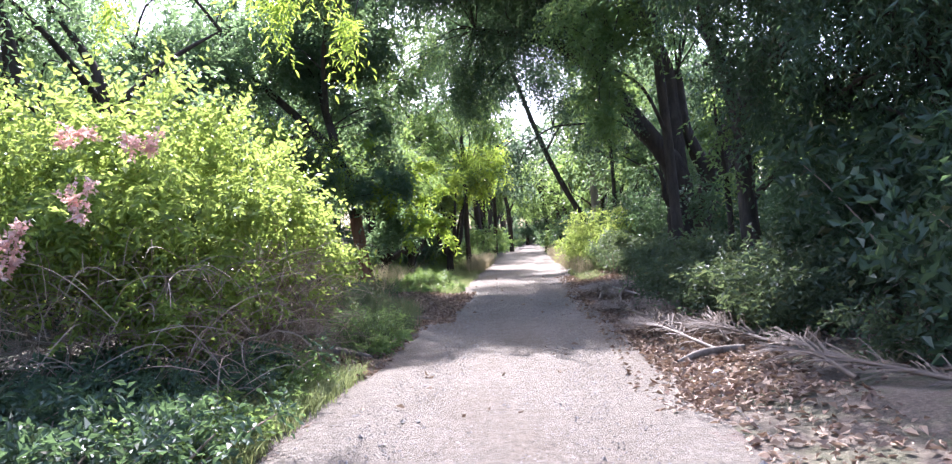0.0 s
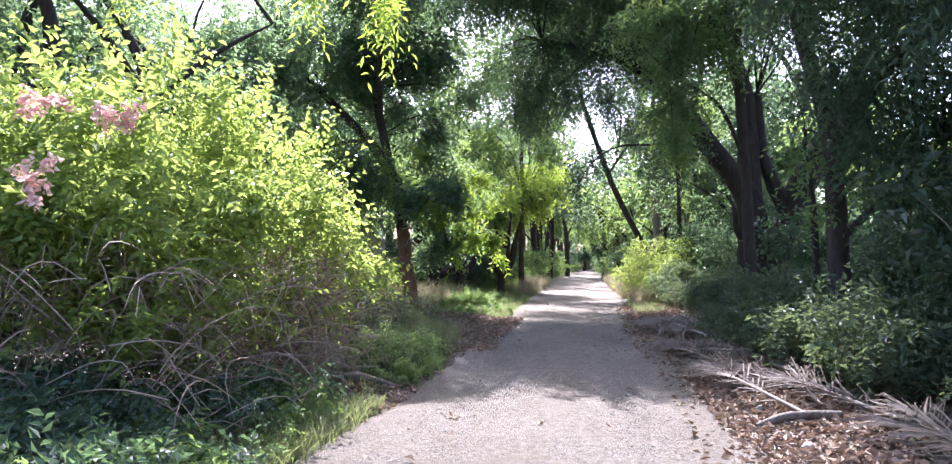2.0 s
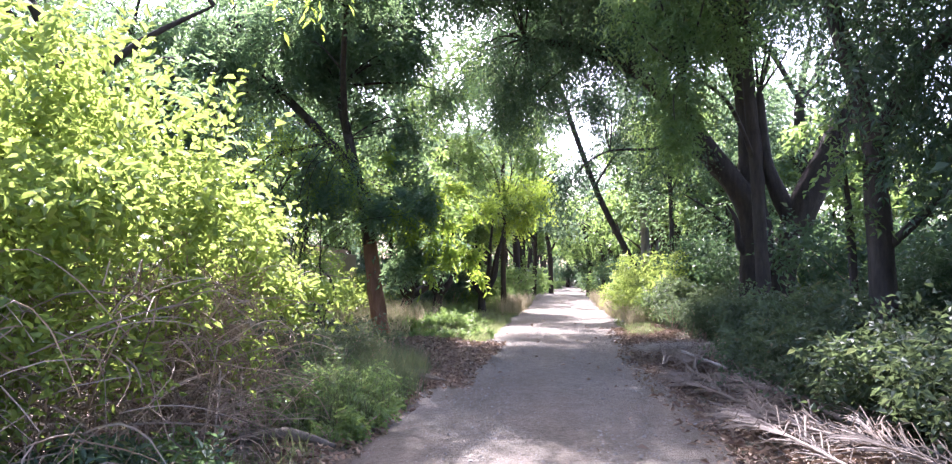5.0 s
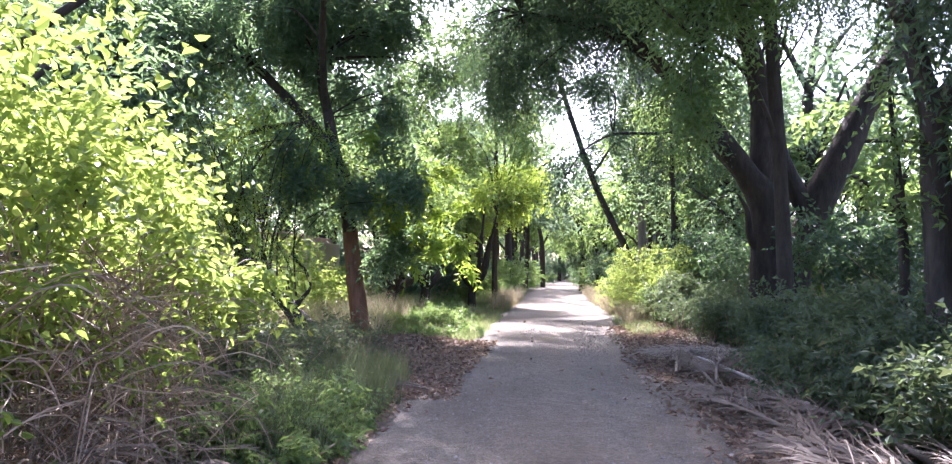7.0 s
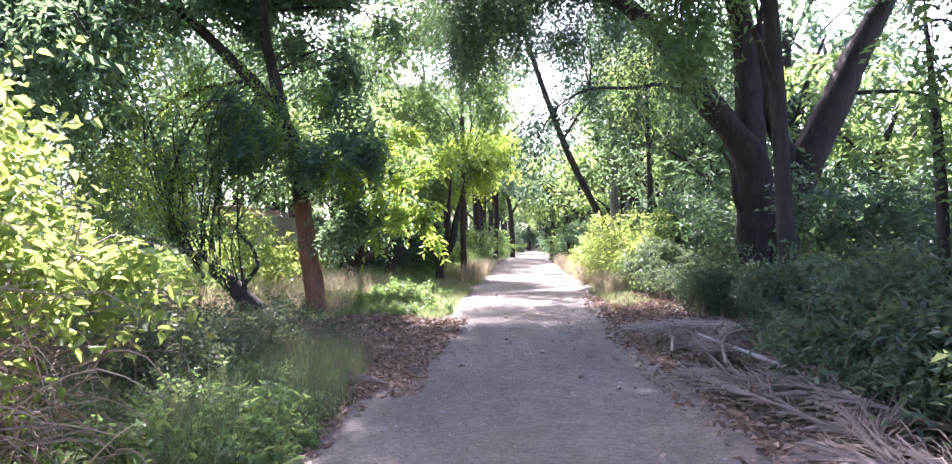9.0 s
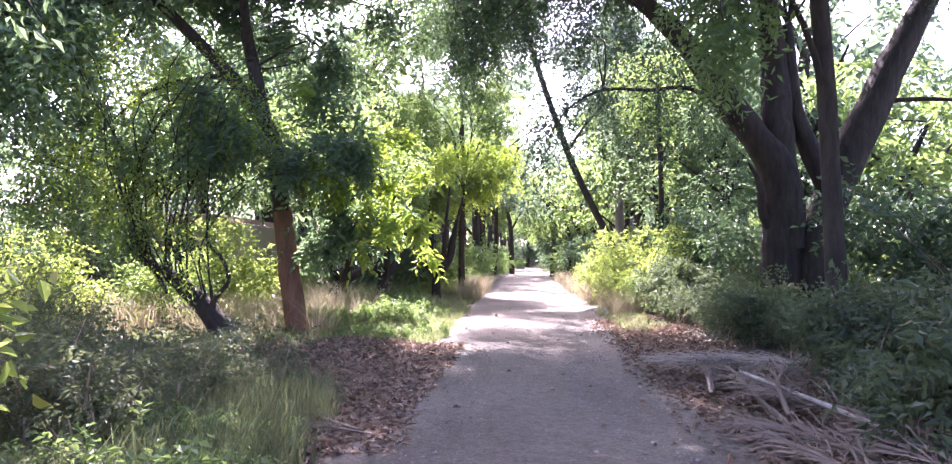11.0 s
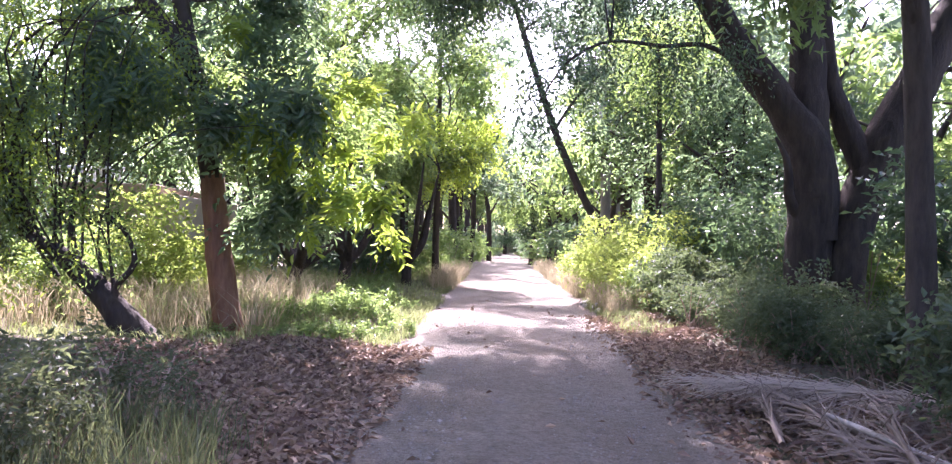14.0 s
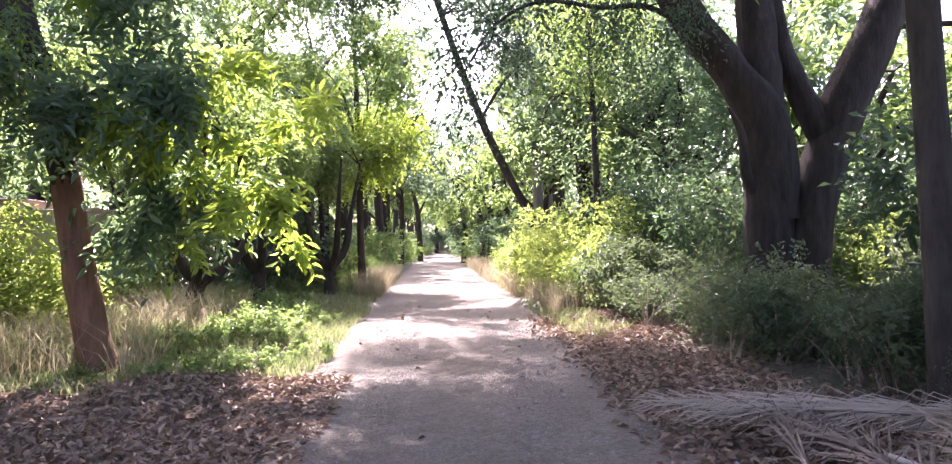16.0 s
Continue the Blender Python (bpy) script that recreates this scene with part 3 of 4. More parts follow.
tree("shade_tree", (6.3, 9.4), [
    ([(6.3, 9.4, -0.1), (6.2, 9.4, 1.5), (6.0, 9.5, 3.2), (5.8, 9.6, 4.8), (5.6, 9.8, 5.8)], [0.2, 0.15, 0.13, 0.1, 0.04]),
    ([(6.0, 9.5, 3.2), (5.2, 9.9, 4.6), (4.5, 10.4, 5.5), (4.2, 11.4, 6.0)], [0.08, 0.065, 0.045, 0.015]),
    ([(5.2, 9.9, 4.6), (4.0, 9.6, 5.3), (2.9, 9.7, 5.8), (2.2, 10.2, 6.0)], [0.06, 0.05, 0.03, 0.01]),
    ([(5.95, 9.5, 3.6), (6.5, 8.8, 4.6), (6.8, 8.2, 5.0)], [0.07, 0.05, 0.015]),
], [(5.6, 9.8, 5.0, 1.4, 1.4, 0.8), (4.6, 10.3, 5.5, 1.2, 1.2, 0.6), (6.7, 8.5, 4.7, 1.4, 1.4, 0.9), (5.4, 8.4, 5.6, 1.2, 1.2, 0.6), (4.3, 11.5, 6.1, 1.0, 1.2, 0.5), (5.9, 7.6, 4.0, 0.9, 1.0, 0.8), (4.9, 7.9, 4.6, 0.9, 0.9, 0.5), (6.6, 10.6, 3.4, 1.1, 1.1, 1.0), (3.3, 9.5, 5.8, 1.2, 1.2, 0.45), (2.5, 10.4, 6.1, 0.9, 1.0, 0.4), (3.7, 8.2, 5.6, 1.0, 1.0, 0.45)],
     "dark leafy tree whose low crown shades the track's edge", 55, BARK_DARK, LEAF_DARK, n=2900, leaf=0.14, count=10, slim=0.32, droop=1.4, twig=0.5, clump=16, branches=40)

tree("thin_sapling", (4.62, 13.6), [([(4.62, 13.6, -0.1), (4.65, 13.6, 1.2), (4.58, 13.55, 2.4), (4.45, 13.5, 3.6)], [0.075, 0.06, 0.05, 0.015])],
     [(4.5, 13.5, 3.5, 0.5, 0.5, 0.5), (4.6, 13.4, 2.5, 0.3, 0.3, 0.4)], "thin dark sapling in the undergrowth beside the track", 57, BARK_DARK, LEAF_MID, n=70, leaf=0.12, branches=8)

tree("overhanging_tree", (-6.9, 9.0), [
    ([(-6.9, 9, -0.1), (-6.8, 9, 2.0), (-6.4, 9, 3.8), (-5.0, 8.8, 5.1), (-3.0, 8.6, 5.5), (-1.2, 8.5, 5.2)], [0.2, 0.17, 0.14, 0.1, 0.06, 0.02]),
    ([(-6.5, 9, 3.5), (-7.1, 9.5, 5.5), (-7.3, 10, 7.5)], [0.13, 0.1, 0.05]),
], [(-3.8, 8.5, 4.5, 0.25, 0.25, 0.22), (-2.3, 8.5, 4.4, 0.35, 0.3, 0.2), (-1.2, 8.5, 4.0, 0.2, 0.25, 0.25), (-1.7, 8.5, 4.8, 0.35, 0.4, 0.2)],
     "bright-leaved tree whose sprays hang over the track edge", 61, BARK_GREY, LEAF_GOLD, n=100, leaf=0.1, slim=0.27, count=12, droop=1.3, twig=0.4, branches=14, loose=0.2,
     # darker leaf colour here stands in for shade on the upper crown
     extra=[([(-6.2, 9.9, 6.0, 1.2, 1.0, 0.9), (-7.5, 10.0, 5.2, 1.1, 0.9, 0.7), (-6.3, 10, 7.3, 1.3, 1.1, 0.8)], 520, LEAF_TEAL, 0.12, "dark green part of the crown, shade put into its leaf colour")])

# low gnarled tree with a fan of arching stems
def gnarled_tree():
    rng = np.random.default_rng(71)
    limbs = [
        ([(-3.72, 20.0, -0.1), (-3.93, 20, 0.22), (-4.25, 20, 0.6), (-4.6, 20, 0.95), (-4.95, 20, 1.25), (-5.45, 20, 1.5)], [0.28, 0.2, 0.16, 0.13, 0.09, 0.03]),
        ([(-4.05, 20, 0.35), (-4.15, 19.95, 0.75), (-3.9, 19.9, 1.1), (-4.0, 19.9, 1.45), (-4.25, 19.9, 1.75), (-4.2, 19.9, 2.2)], [0.05, 0.042, 0.036, 0.03, 0.022, 0.01]),
        ([(-4.4, 20, 0.6), (-4.75, 20, 1.5), (-4.55, 19.9, 2.6), (-3.9, 19.8, 3.5)], [0.042, 0.036, 0.026, 0.01]),
        ([(-4.9, 20, 0.9), (-5.5, 20, 2.0), (-5.3, 19.9, 3.2), (-4.5, 19.7, 4.3)], [0.042, 0.034, 0.026, 0.01]),
    ]
    for k in range(30):
        reach = rng.uniform(-2.2, 2.6)
        x0 = rng.uniform(-5.5, -4.1)
        z0 = 0.45 + 0.75 * (-4.1 - x0)
        h = rng.uniform(1.6, 4.6)
        sway = rng.normal(0, 0.14)
        limbs.append(([(x0, 20, z0), (x0 - 0.25 + 0.12 * reach + sway, 20 + rng.normal(0, 0.25), z0 + h * 0.38), (x0 - 0.1 + 0.5 * reach - sway, 20 + rng.normal(0, 0.5), z0 + h * 0.78), (x0 + reach * 1.2, 20 + rng.normal(0, 0.7), z0 + h * rng.uniform(0.8, 1.0))],
                      [rng.uniform(0.012, 0.022), 0.013, 0.009, 0.004]))
    t = tree("gnarled_tree", (-3.75, 20.0), limbs, [(-5.2, 19.9, 3.6, 1.4, 1.0, 1.1), (-3.6, 19.8, 3.9, 0.8, 0.7, 0.6), (-6.3, 19.8, 2.8, 1.1, 1.0, 1.1), (-5.0, 19.9, 1.5, 0.8, 0.6, 0.5), (-5.6, 19.9, 4.8, 1.6, 1.2, 0.8)],
             "low gnarled tree with a fan of thin arching stems", 72, BARK_DARK, LEAF_GOLD, n=900, leaf=0.085, slim=0.4, droop=1.2, twig=0.4, branches=0,
             extra=[([(-4.6, 19.8, 1.7, 0.8, 0.4, 0.7), (-5.4, 19.8, 2.5, 0.9, 0.5, 0.8), (-4.2, 19.8, 2.9, 0.7, 0.4, 0.6)], 380, LEAF_MID, 0.08, "green leaves along the thin stems"), ([(-6.0, 19.6, 2.0, 0.8, 0.6, 0.45), (-4.9, 19.6, 2.9, 0.9, 0.5, 0.6), (-6.9, 19.7, 2.6, 0.8, 0.6, 0.5), (-7.2, 19.6, 4.0, 1.0, 0.8, 0.6)], 330, LEAF_TEAL, 0.11, "dark leafy spray")])


gnarled_tree()


# ---- small trees on the grassy side ----
def small_tree(base, seed, h, crown, mat, leaf, n, label, stems=3, r=0.1, bend=0.5):
    rng = np.random.default_rng(seed)
    x, y = base
    limbs = [([(x, y, -0.1), (x + rng.normal(0, 0.05), y, 0.1 * h), (x + rng.normal(0, 0.12), y, 0.21 * h)], [r * 1.4, r, r * 0.9])]
    top = np.array(limbs[0][0][-1])
    for k in range(stems):
        a = 2 * math.pi * (k + rng.random() * 0.6) / max(1, stems)
        reach = bend * rng.uniform(0.6, 1.3)
        p = [top - [0, 0, 0.05], top + [reach * math.cos(a) * 0.75, reach * math.sin(a) * 0.6, 0.13 * h], top + [reach * math.cos(a) * 1.05, reach * math.sin(a), 0.38 * h], top + [reach * 1.5 * math.cos(a), reach * 1.4 * math.sin(a), 0.7 * h]]
        limbs.append((p, [r * 0.8, r * 0.6, r * 0.45, r * 0.15]))
    return tree("small_tree", base, limbs, crown, label, seed + 1, BARK_DARK, mat, n=n, leaf=leaf, twig=0.5, count=9, droop=0.9, branches=60, group="small trees beside the track")


small_tree((-2.7, 30.2), 81, 4.5, [(-3.6, 30, 4.4, 2.0, 1.8, 1.2), (-2.2, 29.6, 4.0, 1.1, 1.1, 0.8), (-4.8, 30, 3.6, 1.0, 1.0, 0.7)], LEAF_MID, 0.15, 1700, "small dark-stemmed tree with bright leaves over tall grass", 4, 0.17, 0.9)
small_tree((-3.35, 26.8), 97, 4.4, [(-3.7, 25.0, 4.3, 1.4, 1.1, 0.9), (-2.3, 24.6, 3.6, 1.0, 0.9, 0.7), (-5.0, 25.4, 3.7, 1.1, 1.0, 0.7), (-3.2, 24.4, 3.3, 0.7, 0.6, 0.4)], LEAF_MID, 0.17, 620, "small tree with a low fork and drooping green leaves", 4, 0.17, 0.9)
small_tree((-1.15, 33.4), 83, 4.2, [(-3.0, 34.6, 4.6, 1.9, 1.7, 1.2), (-1.7, 34, 4.2, 1.3, 1.3, 0.9)], LEAF_MID, 0.16, 1300, "small forked tree with bright green leaves", 4, 0.15, 0.9)
small_tree((-1.5, 38.0), 85, 4.0, [(-1.2, 38, 4.6, 2.0, 1.7, 1.2), (0.3, 37, 5.2, 1.4, 1.4, 1.0)], LEAF_GOLD, 0.16, 1300, "small many-stemmed tree with yellow-green leaves", 4, 0.14, 0.9)
tree("straight_thin_tree", (-0.4, 37.5), [([(-0.4, 37.5, -0.1), (-0.42, 37.5, 2), (-0.4, 37.5, 4.5), (-0.5, 37.4, 11.5)], [0.14, 0.12, 0.1, 0.04])],
     [(-0.7, 37.0, 7.8, 2.2, 1.8, 1.3), (-2.3, 37.4, 6.4, 1.6, 1.5, 1.2), (1.0, 36.2, 6.9, 1.2, 1.1, 0.8), (0.2, 37.2, 4.7, 1.0, 0.8, 0.5), (-1.5, 36.5, 4.4, 1.2, 1.0, 0.7), (-0.2, 37, 10, 1.8, 1.8, 1.2), (-2.0, 37.6, 11.4, 2.2, 1.8, 1.3), (-3.8, 37.2, 9.4, 1.6, 1.5, 1.2)], "thin straight trunk at the track edge with a green crown", 87, BARK_GREY, LEAF_MID, n=2700, leaf=0.17, clump=16, loose=0.3, branches=60)
tree("straight_thin_tree", (5.65, 30.3), [([(5.65, 30.3, -0.1), (5.7, 30.3, 2), (5.68, 30.3, 4.5), (5.6, 30.3, 7.2)], [0.1, 0.085, 0.075, 0.03])],
     [(5.7, 30.2, 3.2, 0.4, 0.4, 1.0), (5.3, 30.0, 5.2, 1.0, 0.8, 0.7), (5.7, 30.3, 7.0, 1.3, 1.3, 0.9)], "thin dark trunk hung with climbing leaves", 89, BARK_DARK, LEAF_MID, n=420, leaf=0.14, branches=25)


for _x, _y, _h, _k in ((7.2, 44.0, 15, 91), (8.1, 46.0, 16, 93), (9.6, 43.0, 13, 95)):
    tree("tall_pale_tree", (_x, _y), [([(_x, _y, -0.1), (_x - 0.1, _y, 4), (_x - 0.3, _y, 9), (_x - 0.2, _y, _h)], [0.27, 0.22, 0.18, 0.06]), ([(_x - 0.3, _y, 8), (_x + 0.8, _y, 10), (_x + 1.2, _y, 12)], [0.1, 0.07, 0.02])],
         [(_x, _y, _h - 2, 1.6, 1.6, 1.6), (_x + 1.0, _y - 0.5, _h - 4.5, 1.3, 1.2, 1.0), (_x - 1.2, _y, _h - 3.4, 1.2, 1.2, 1.0)], "tall pale-trunked tree with a thin hanging crown", _k, BARK_PALE, LEAF_FAR,
         n=420, leaf=0.22, slim=0.3, droop=1.2, clump=14, branches=24, group="tall pale trees")


# ---- the sprawling bush ----
def lime_bush():
    rng = np.random.default_rng(101)
    t = empty("flowering_bush", (-3.6, 8.2, float(land(-3.6, 8.2))), "sprawling lime-green thorny bush with pink flowers and bare brown lower stems", "bush")
    o = np.array(t.location)
    blobs = [(-3.2, 7.4, 2.1, 1.1, 1.2, 0.75), (-4.0, 7.3, 2.15, 1.3, 1.4, 0.8), (-5.3, 7.3, 2.1, 1.5, 1.6, 0.8), (-2.75, 8.9, 1.8, 0.9, 1.1, 0.65), (-3.9, 9.0, 2.2, 1.1, 1.2, 0.75),
             (-2.2, 9.9, 1.6, 0.6, 0.7, 0.45), (-4.9, 9.6, 2.3, 1.4, 1.4, 0.8), (-6.8, 8.0, 2.0, 1.5, 1.8, 0.8)]
    feet, out, c = spread(rng, blobs, 5000, 34, 0.13, 0.6)
    v, f = twigs_of(rng, feet, out, 0.38, 10, 0.074, 0.56, 0.5, 0.75, ovate_cards)
    np_mesh("foliage", v - o, f, LEAF_LIME, t)
    feet, out, _ = spread(rng, [(x, y, z - 0.1, a * 0.85, b * 0.85, h * 0.8) for x, y, z, a, b, h in blobs if y < 8.6], 1900, 20, 0.16, 0.15)
    v, f = twigs_of(rng, feet, out, 0.36, 9, 0.078, 0.56, 0.5, 0.75)
    np_mesh("inner_foliage", v - o, f, LEAF_LIME, t)
    # shoots that stand proud of the outline
    feet, out, c2 = spread(rng, [(-3.7, 7.8, 2.55, 1.1, 1.2, 0.5), (-3.0, 8.6, 2.2, 0.9, 1.1, 0.5)], 420, 4, 0.2, 0.8)
    v, f = twigs_of(rng, feet, out, 0.5, 12, 0.082, 0.56, -0.5, 0.4, ovate_cards)
    np_mesh("shoot_growth", v - o, f, LEAF_LIME, t)
    # arching stems
    stems = []
    for k in range(210):
        a = rng.uniform(0, 2 * math.pi)
        foot = np.array([-3.9 + rng.normal(0, 0.75), 8.3 + rng.normal(0, 0.9), 0.05])
        tip = c[rng.integers(len(c))] * [1, 1, 1]
        if k % 3:
            tip = np.array([rng.uniform(-4.6, -2.05), rng.uniform(6.3, 10.2), rng.uniform(0.35, 1.5)])
        mid = (foot + tip) / 2 + [rng.normal(0, 0.2), rng.normal(0, 0.25), rng.uniform(0.3, 0.9)]
        r = rng.uniform(0.003, 0.006)
        stems.append(tube_arrays([foot, (foot + mid) / 2 + rng.normal(0, 0.12, 3), mid, (mid + tip) / 2 + rng.normal(0, 0.1, 3), tip], [r, r, r * 0.8, r * 0.6, r * 0.3], 4, steps=3))
    for v, f in stems:
        np_mesh("stem", v - o, f, STEM, t)
    fine = []
    for k in range(3000):
        p = np.array([rng.uniform(-4.4, -1.95), rng.uniform(6.0, 10.3), rng.uniform(0.08, 1.5)] if k % 2 else [rng.uniform(-3.5, -1.95), rng.uniform(8.5, 10.4), rng.uniform(0.06, 1.4)])
        d = unit(rng.normal(0, 1, 3) * [1, 1, 0.55]) * rng.uniform(0.25, 0.85)
        r = rng.uniform(0.0025, 0.006)
        arch = np.array([0, 0, rng.uniform(0.02, 0.16)]) + rng.normal(0, 0.05, 3)
        fine.append(tube_arrays([p, p + d * 0.35 + arch, p + d * 0.7 + arch, p + d], [r, r, r * 0.8, r * 0.35], 3, steps=2))
    v, f = join(fine)
    tagged(np_mesh("twig_tangle", v - o, f, STEM, t, "tangle of dry grey-brown twigs"), kind="stuff")
    feet, out, _ = spread(rng, [(-2.9, 7.7, 1.15, 0.75, 1.4, 0.5), (-3.2, 7.2, 1.2, 0.9, 1.2, 0.4), (-2.35, 9.4, 1.15, 0.4, 0.7, 0.4)], 820, 9, 0.15, 0.5)
    v, f = twigs_of(rng, feet, out, 0.24, 7, 0.07, 0.55, 0.3, 0.7, ovate_cards)
    np_mesh("low_foliage", v - o, f, LEAF_LIME, t)
    for p in [(-3.2, 6.05, 2.55), (-2.66, 6.05, 2.47), (-3.05, 5.85, 2.03), (-3.67, 5.8, 1.53), (-3.66, 5.8, 1.74)]:
        feet, out, _ = spread(rng, [(*p, 0.11, 0.11, 0.14)], 26, 4, 0.05, 0.3)
        v, f = twigs_of(rng, feet, out, 0.09, 6, 0.05, 0.75, -0.2)
        np_mesh("blossom", v - o, f, PETAL, t, "pink flower cluster")


lime_bush()


# ---- undergrowth ----
def shrub(name, seed, r, h, mat, leaf, n, label, category="shrub", group="", slim=0.5, kind=""):
    """A shrub at the origin: stems from one foot and leaves above."""
    rng = np.random.default_rng(seed)
    t = empty(name, (0, 0, 0), label, category, group, kind)
    blobs = [(rng.normal(0, r * 0.35), rng.normal(0, r * 0.35), h * rng.uniform(0.3, 0.78), r * 0.62, r * 0.62, h * 0.26) for k in range(5)]
    feet, out, c = spread(rng, blobs, n, 7, 0.14, 0.4)
    feet[:, 2] = np.abs(feet[:, 2]) + 0.03
    v, f = twigs_of(rng, feet, out, 0.3 * h ** 0.5, 7, leaf, slim, 0.35, 0.75)
    v[:, 2] = np.maximum(v[:, 2], 0.01)
    np_mesh("foliage", v, f, mat, t)
    stems = []
    for q in c[:9]:
        foot = np.array([rng.normal(0, 0.07), rng.normal(0, 0.07), -0.05])
        stems.append(tube_arrays([foot, foot * 0.5 + q * 0.5 + [0, 0, 0.1 * h], q], [0.014, 0.01, 0.004], 4, steps=2))
    v, f = join(stems)
    tagged(np_mesh("woody_base", v, f, STEM, t), kind="stuff")
    return t


def scatter(proto, spots, rng, low=0.8, high=1.2):
    """Copies of a plant over the spots; the first one is the plant itself."""
    for k, (x, y) in enumerate(spots):
        s = rng.uniform(low, high)
        m = pose(x, y, float(land(x, y)) - 0.01, 0, 0, rng.uniform(0, 360)) @ Matrix.Diagonal((s, s, s * rng.uniform(0.9, 1.1), 1))
        ob = proto if k == 0 else copy_thing(proto, m)
        ob.matrix_basis = m


rng = np.random.default_rng(200)
dark_a = shrub("dark_shrub", 201, 0.9, 1.5, LEAF_SHRUB, 0.11, 480, "dark green leafy shrub in the shade beside the track", group="shade shrubs")
dark_b = shrub("dark_shrub", 203, 0.75, 1.0, LEAF_SHRUB, 0.085, 480, "low dark green shrub with glossy leaves", group="shade shrubs")
dark_c = shrub("dark_shrub", 205, 1.2, 2.3, LEAF_DARK, 0.14, 430, "tall dark shrub in the wood's edge", group="shade shrubs")
scatter(dark_a, [(4.0, 13.6), (4.3, 15.5), (5.1, 14.2), (5.6, 10.4), (4.6, 9.4), (5.3, 18.0), (5.3, 24.0), (5.7, 25.8), (4.8, 25.2), (7.7, 21.8), (8.6, 22.6), (6.1, 27.2)], rng, 0.65, 1.15)
scatter(dark_b, [(3.6, 14.6), (3.8, 9.0), (3.9, 10.3), (3.9, 11.6), (4.1, 12.6), (3.5, 12.4), (3.6, 10.9), (4.6, 7.2), (4.6, 19.4), (5.0, 21.0), (4.7, 23.6)], rng)
scatter(dark_c, [(6.6, 8.5), (6.4, 11.4), (6.5, 13.6), (6.4, 16.0), (7.5, 18.4), (8.2, 20.4), (8.2, 9.8), (8.2, 13.0), (8.6, 17.0), (9.0, 20.8), (6.9, 25.5), (7.4, 28.0), (6.4, 6.2), (5.3, 7.2), (5.2, 8.8), (8.2, 6.8), (7.4, 9.2), (8.0, 11.6), (7.6, 14.8), (9.6, 9), (9.8, 12.4), (9.8, 16), (-9.5, 13.5), (-8.4, 15.6), (-10.8, 15), (-8.6, 11.5), (9.4, 18.6), (11.2, 20), (-9.2, 18.0), (-11, 19), (-8.2, 21.8), (-10.2, 22.4), (-9.3, 25.6), (-10.6, 25.2), (-8.4, 25.0)], rng)
low_a = shrub("ground_cover", 207, 0.42, 0.42, LEAF_DARK, 0.062, 115, "low broad-leaved ground cover beside the track", "plant", "ground cover plants")
scatter(low_a, [(x, y) for x, y in zip(rng.uniform(-4.6, -2.0, 46), rng.uniform(4.2, 7.6, 46))], rng, 0.7, 1.25)
weed = shrub("dry_weed", 221, 0.4, 0.6, LEAF_WEED, 0.05, 90, "thin brownish weed with dry stalks beside the track", "weed", "dry weeds")
scatter(weed, [(x, y) for x, y in zip(rng.uniform(-4.8, -2.0, 70), rng.uniform(10.4, 15.8, 70))], rng, 0.7, 1.2)
dark_weed = shrub("dark_weed", 225, 0.5, 0.75, LEAF_SHRUB, 0.052, 130, "thin dark green weed in the shade under the trees", "weed", "shade weeds")
scatter(dark_weed, [(x, y) for x, y in zip(rng.uniform(3.9, 6.0, 30), rng.uniform(17.4, 23.5, 30))], rng, 0.7, 1.2)
twiggy = shrub("twiggy_bush", 223, 0.75, 1.5, LEAF_WEED, 0.055, 300, "open twiggy bush with small olive leaves over dead leaves", "bush", "twiggy bushes")
scatter(twiggy, [(-3.3, 11.9), (-4.1, 12.3), (-2.9, 13.0), (-3.9, 11.2), (-3.7, 13.6), (-4.4, 14.2), (-5.2, 13.6), (-4.9, 15.6), (-6.0, 16.2), (-6.2, 14.6), (-5.6, 18.0)], rng, 0.75, 1.1)
low_b = shrub("ground_cover", 209, 0.35, 0.35, LEAF_MID, 0.065, 95, "low green weeds at the track edge", "plant", "track-edge weeds")
scatter(low_b, [(x, y) for x, y in zip(rng.uniform(-2.5, -1.8, 14), rng.uniform(5.0, 9.0, 14))] + [(x, y) for x, y in zip(rng.uniform(-2.4, -1.35, 18), rng.uniform(10.2, 13.4, 18))] + [(x, y) for x, y in zip(rng.uniform(-5.4, -1.3, 60), rng.uniform(21.8, 35, 60))], rng, 0.6, 1.2)
low_c = shrub("ground_cover", 215, 0.38, 0.2, LEAF_MID, 0.06, 80, "sparse low green weeds on the grassy verge", "plant", "verge weeds")
scatter(low_c, [(x, y) for x, y in zip(rng.uniform(-3.4, -0.8, 60), rng.uniform(20.6, 28, 60))] + [(x, y) for x, y in zip(rng.uniform(-2.2, -1.35, 16), rng.uniform(10.2, 13.6, 16))], rng, 0.6, 1.3)
lime_r = shrub("lime_shrub", 211, 1.15, 2.0, LEAF_LIME, 0.11, 620, "yellow-green sunlit shrub beside the track", group="sunlit shrubs")
scatter(lime_r, [(4.8, 29.2), (4.6, 31.2), (5.0, 33.2), (5.9, 31.8), (5.2, 27.4), (-4.6, 27.5), (-5.6, 24.6), (-7.6, 20.8), (9.9, 24.6), (8.0, 27.4)], rng, 0.8, 1.15)
lime_s = shrub("lime_shrub", 213, 0.7, 1.15, LEAF_MID, 0.1, 420, "small green sunlit shrub among grass", group="sunlit shrubs")
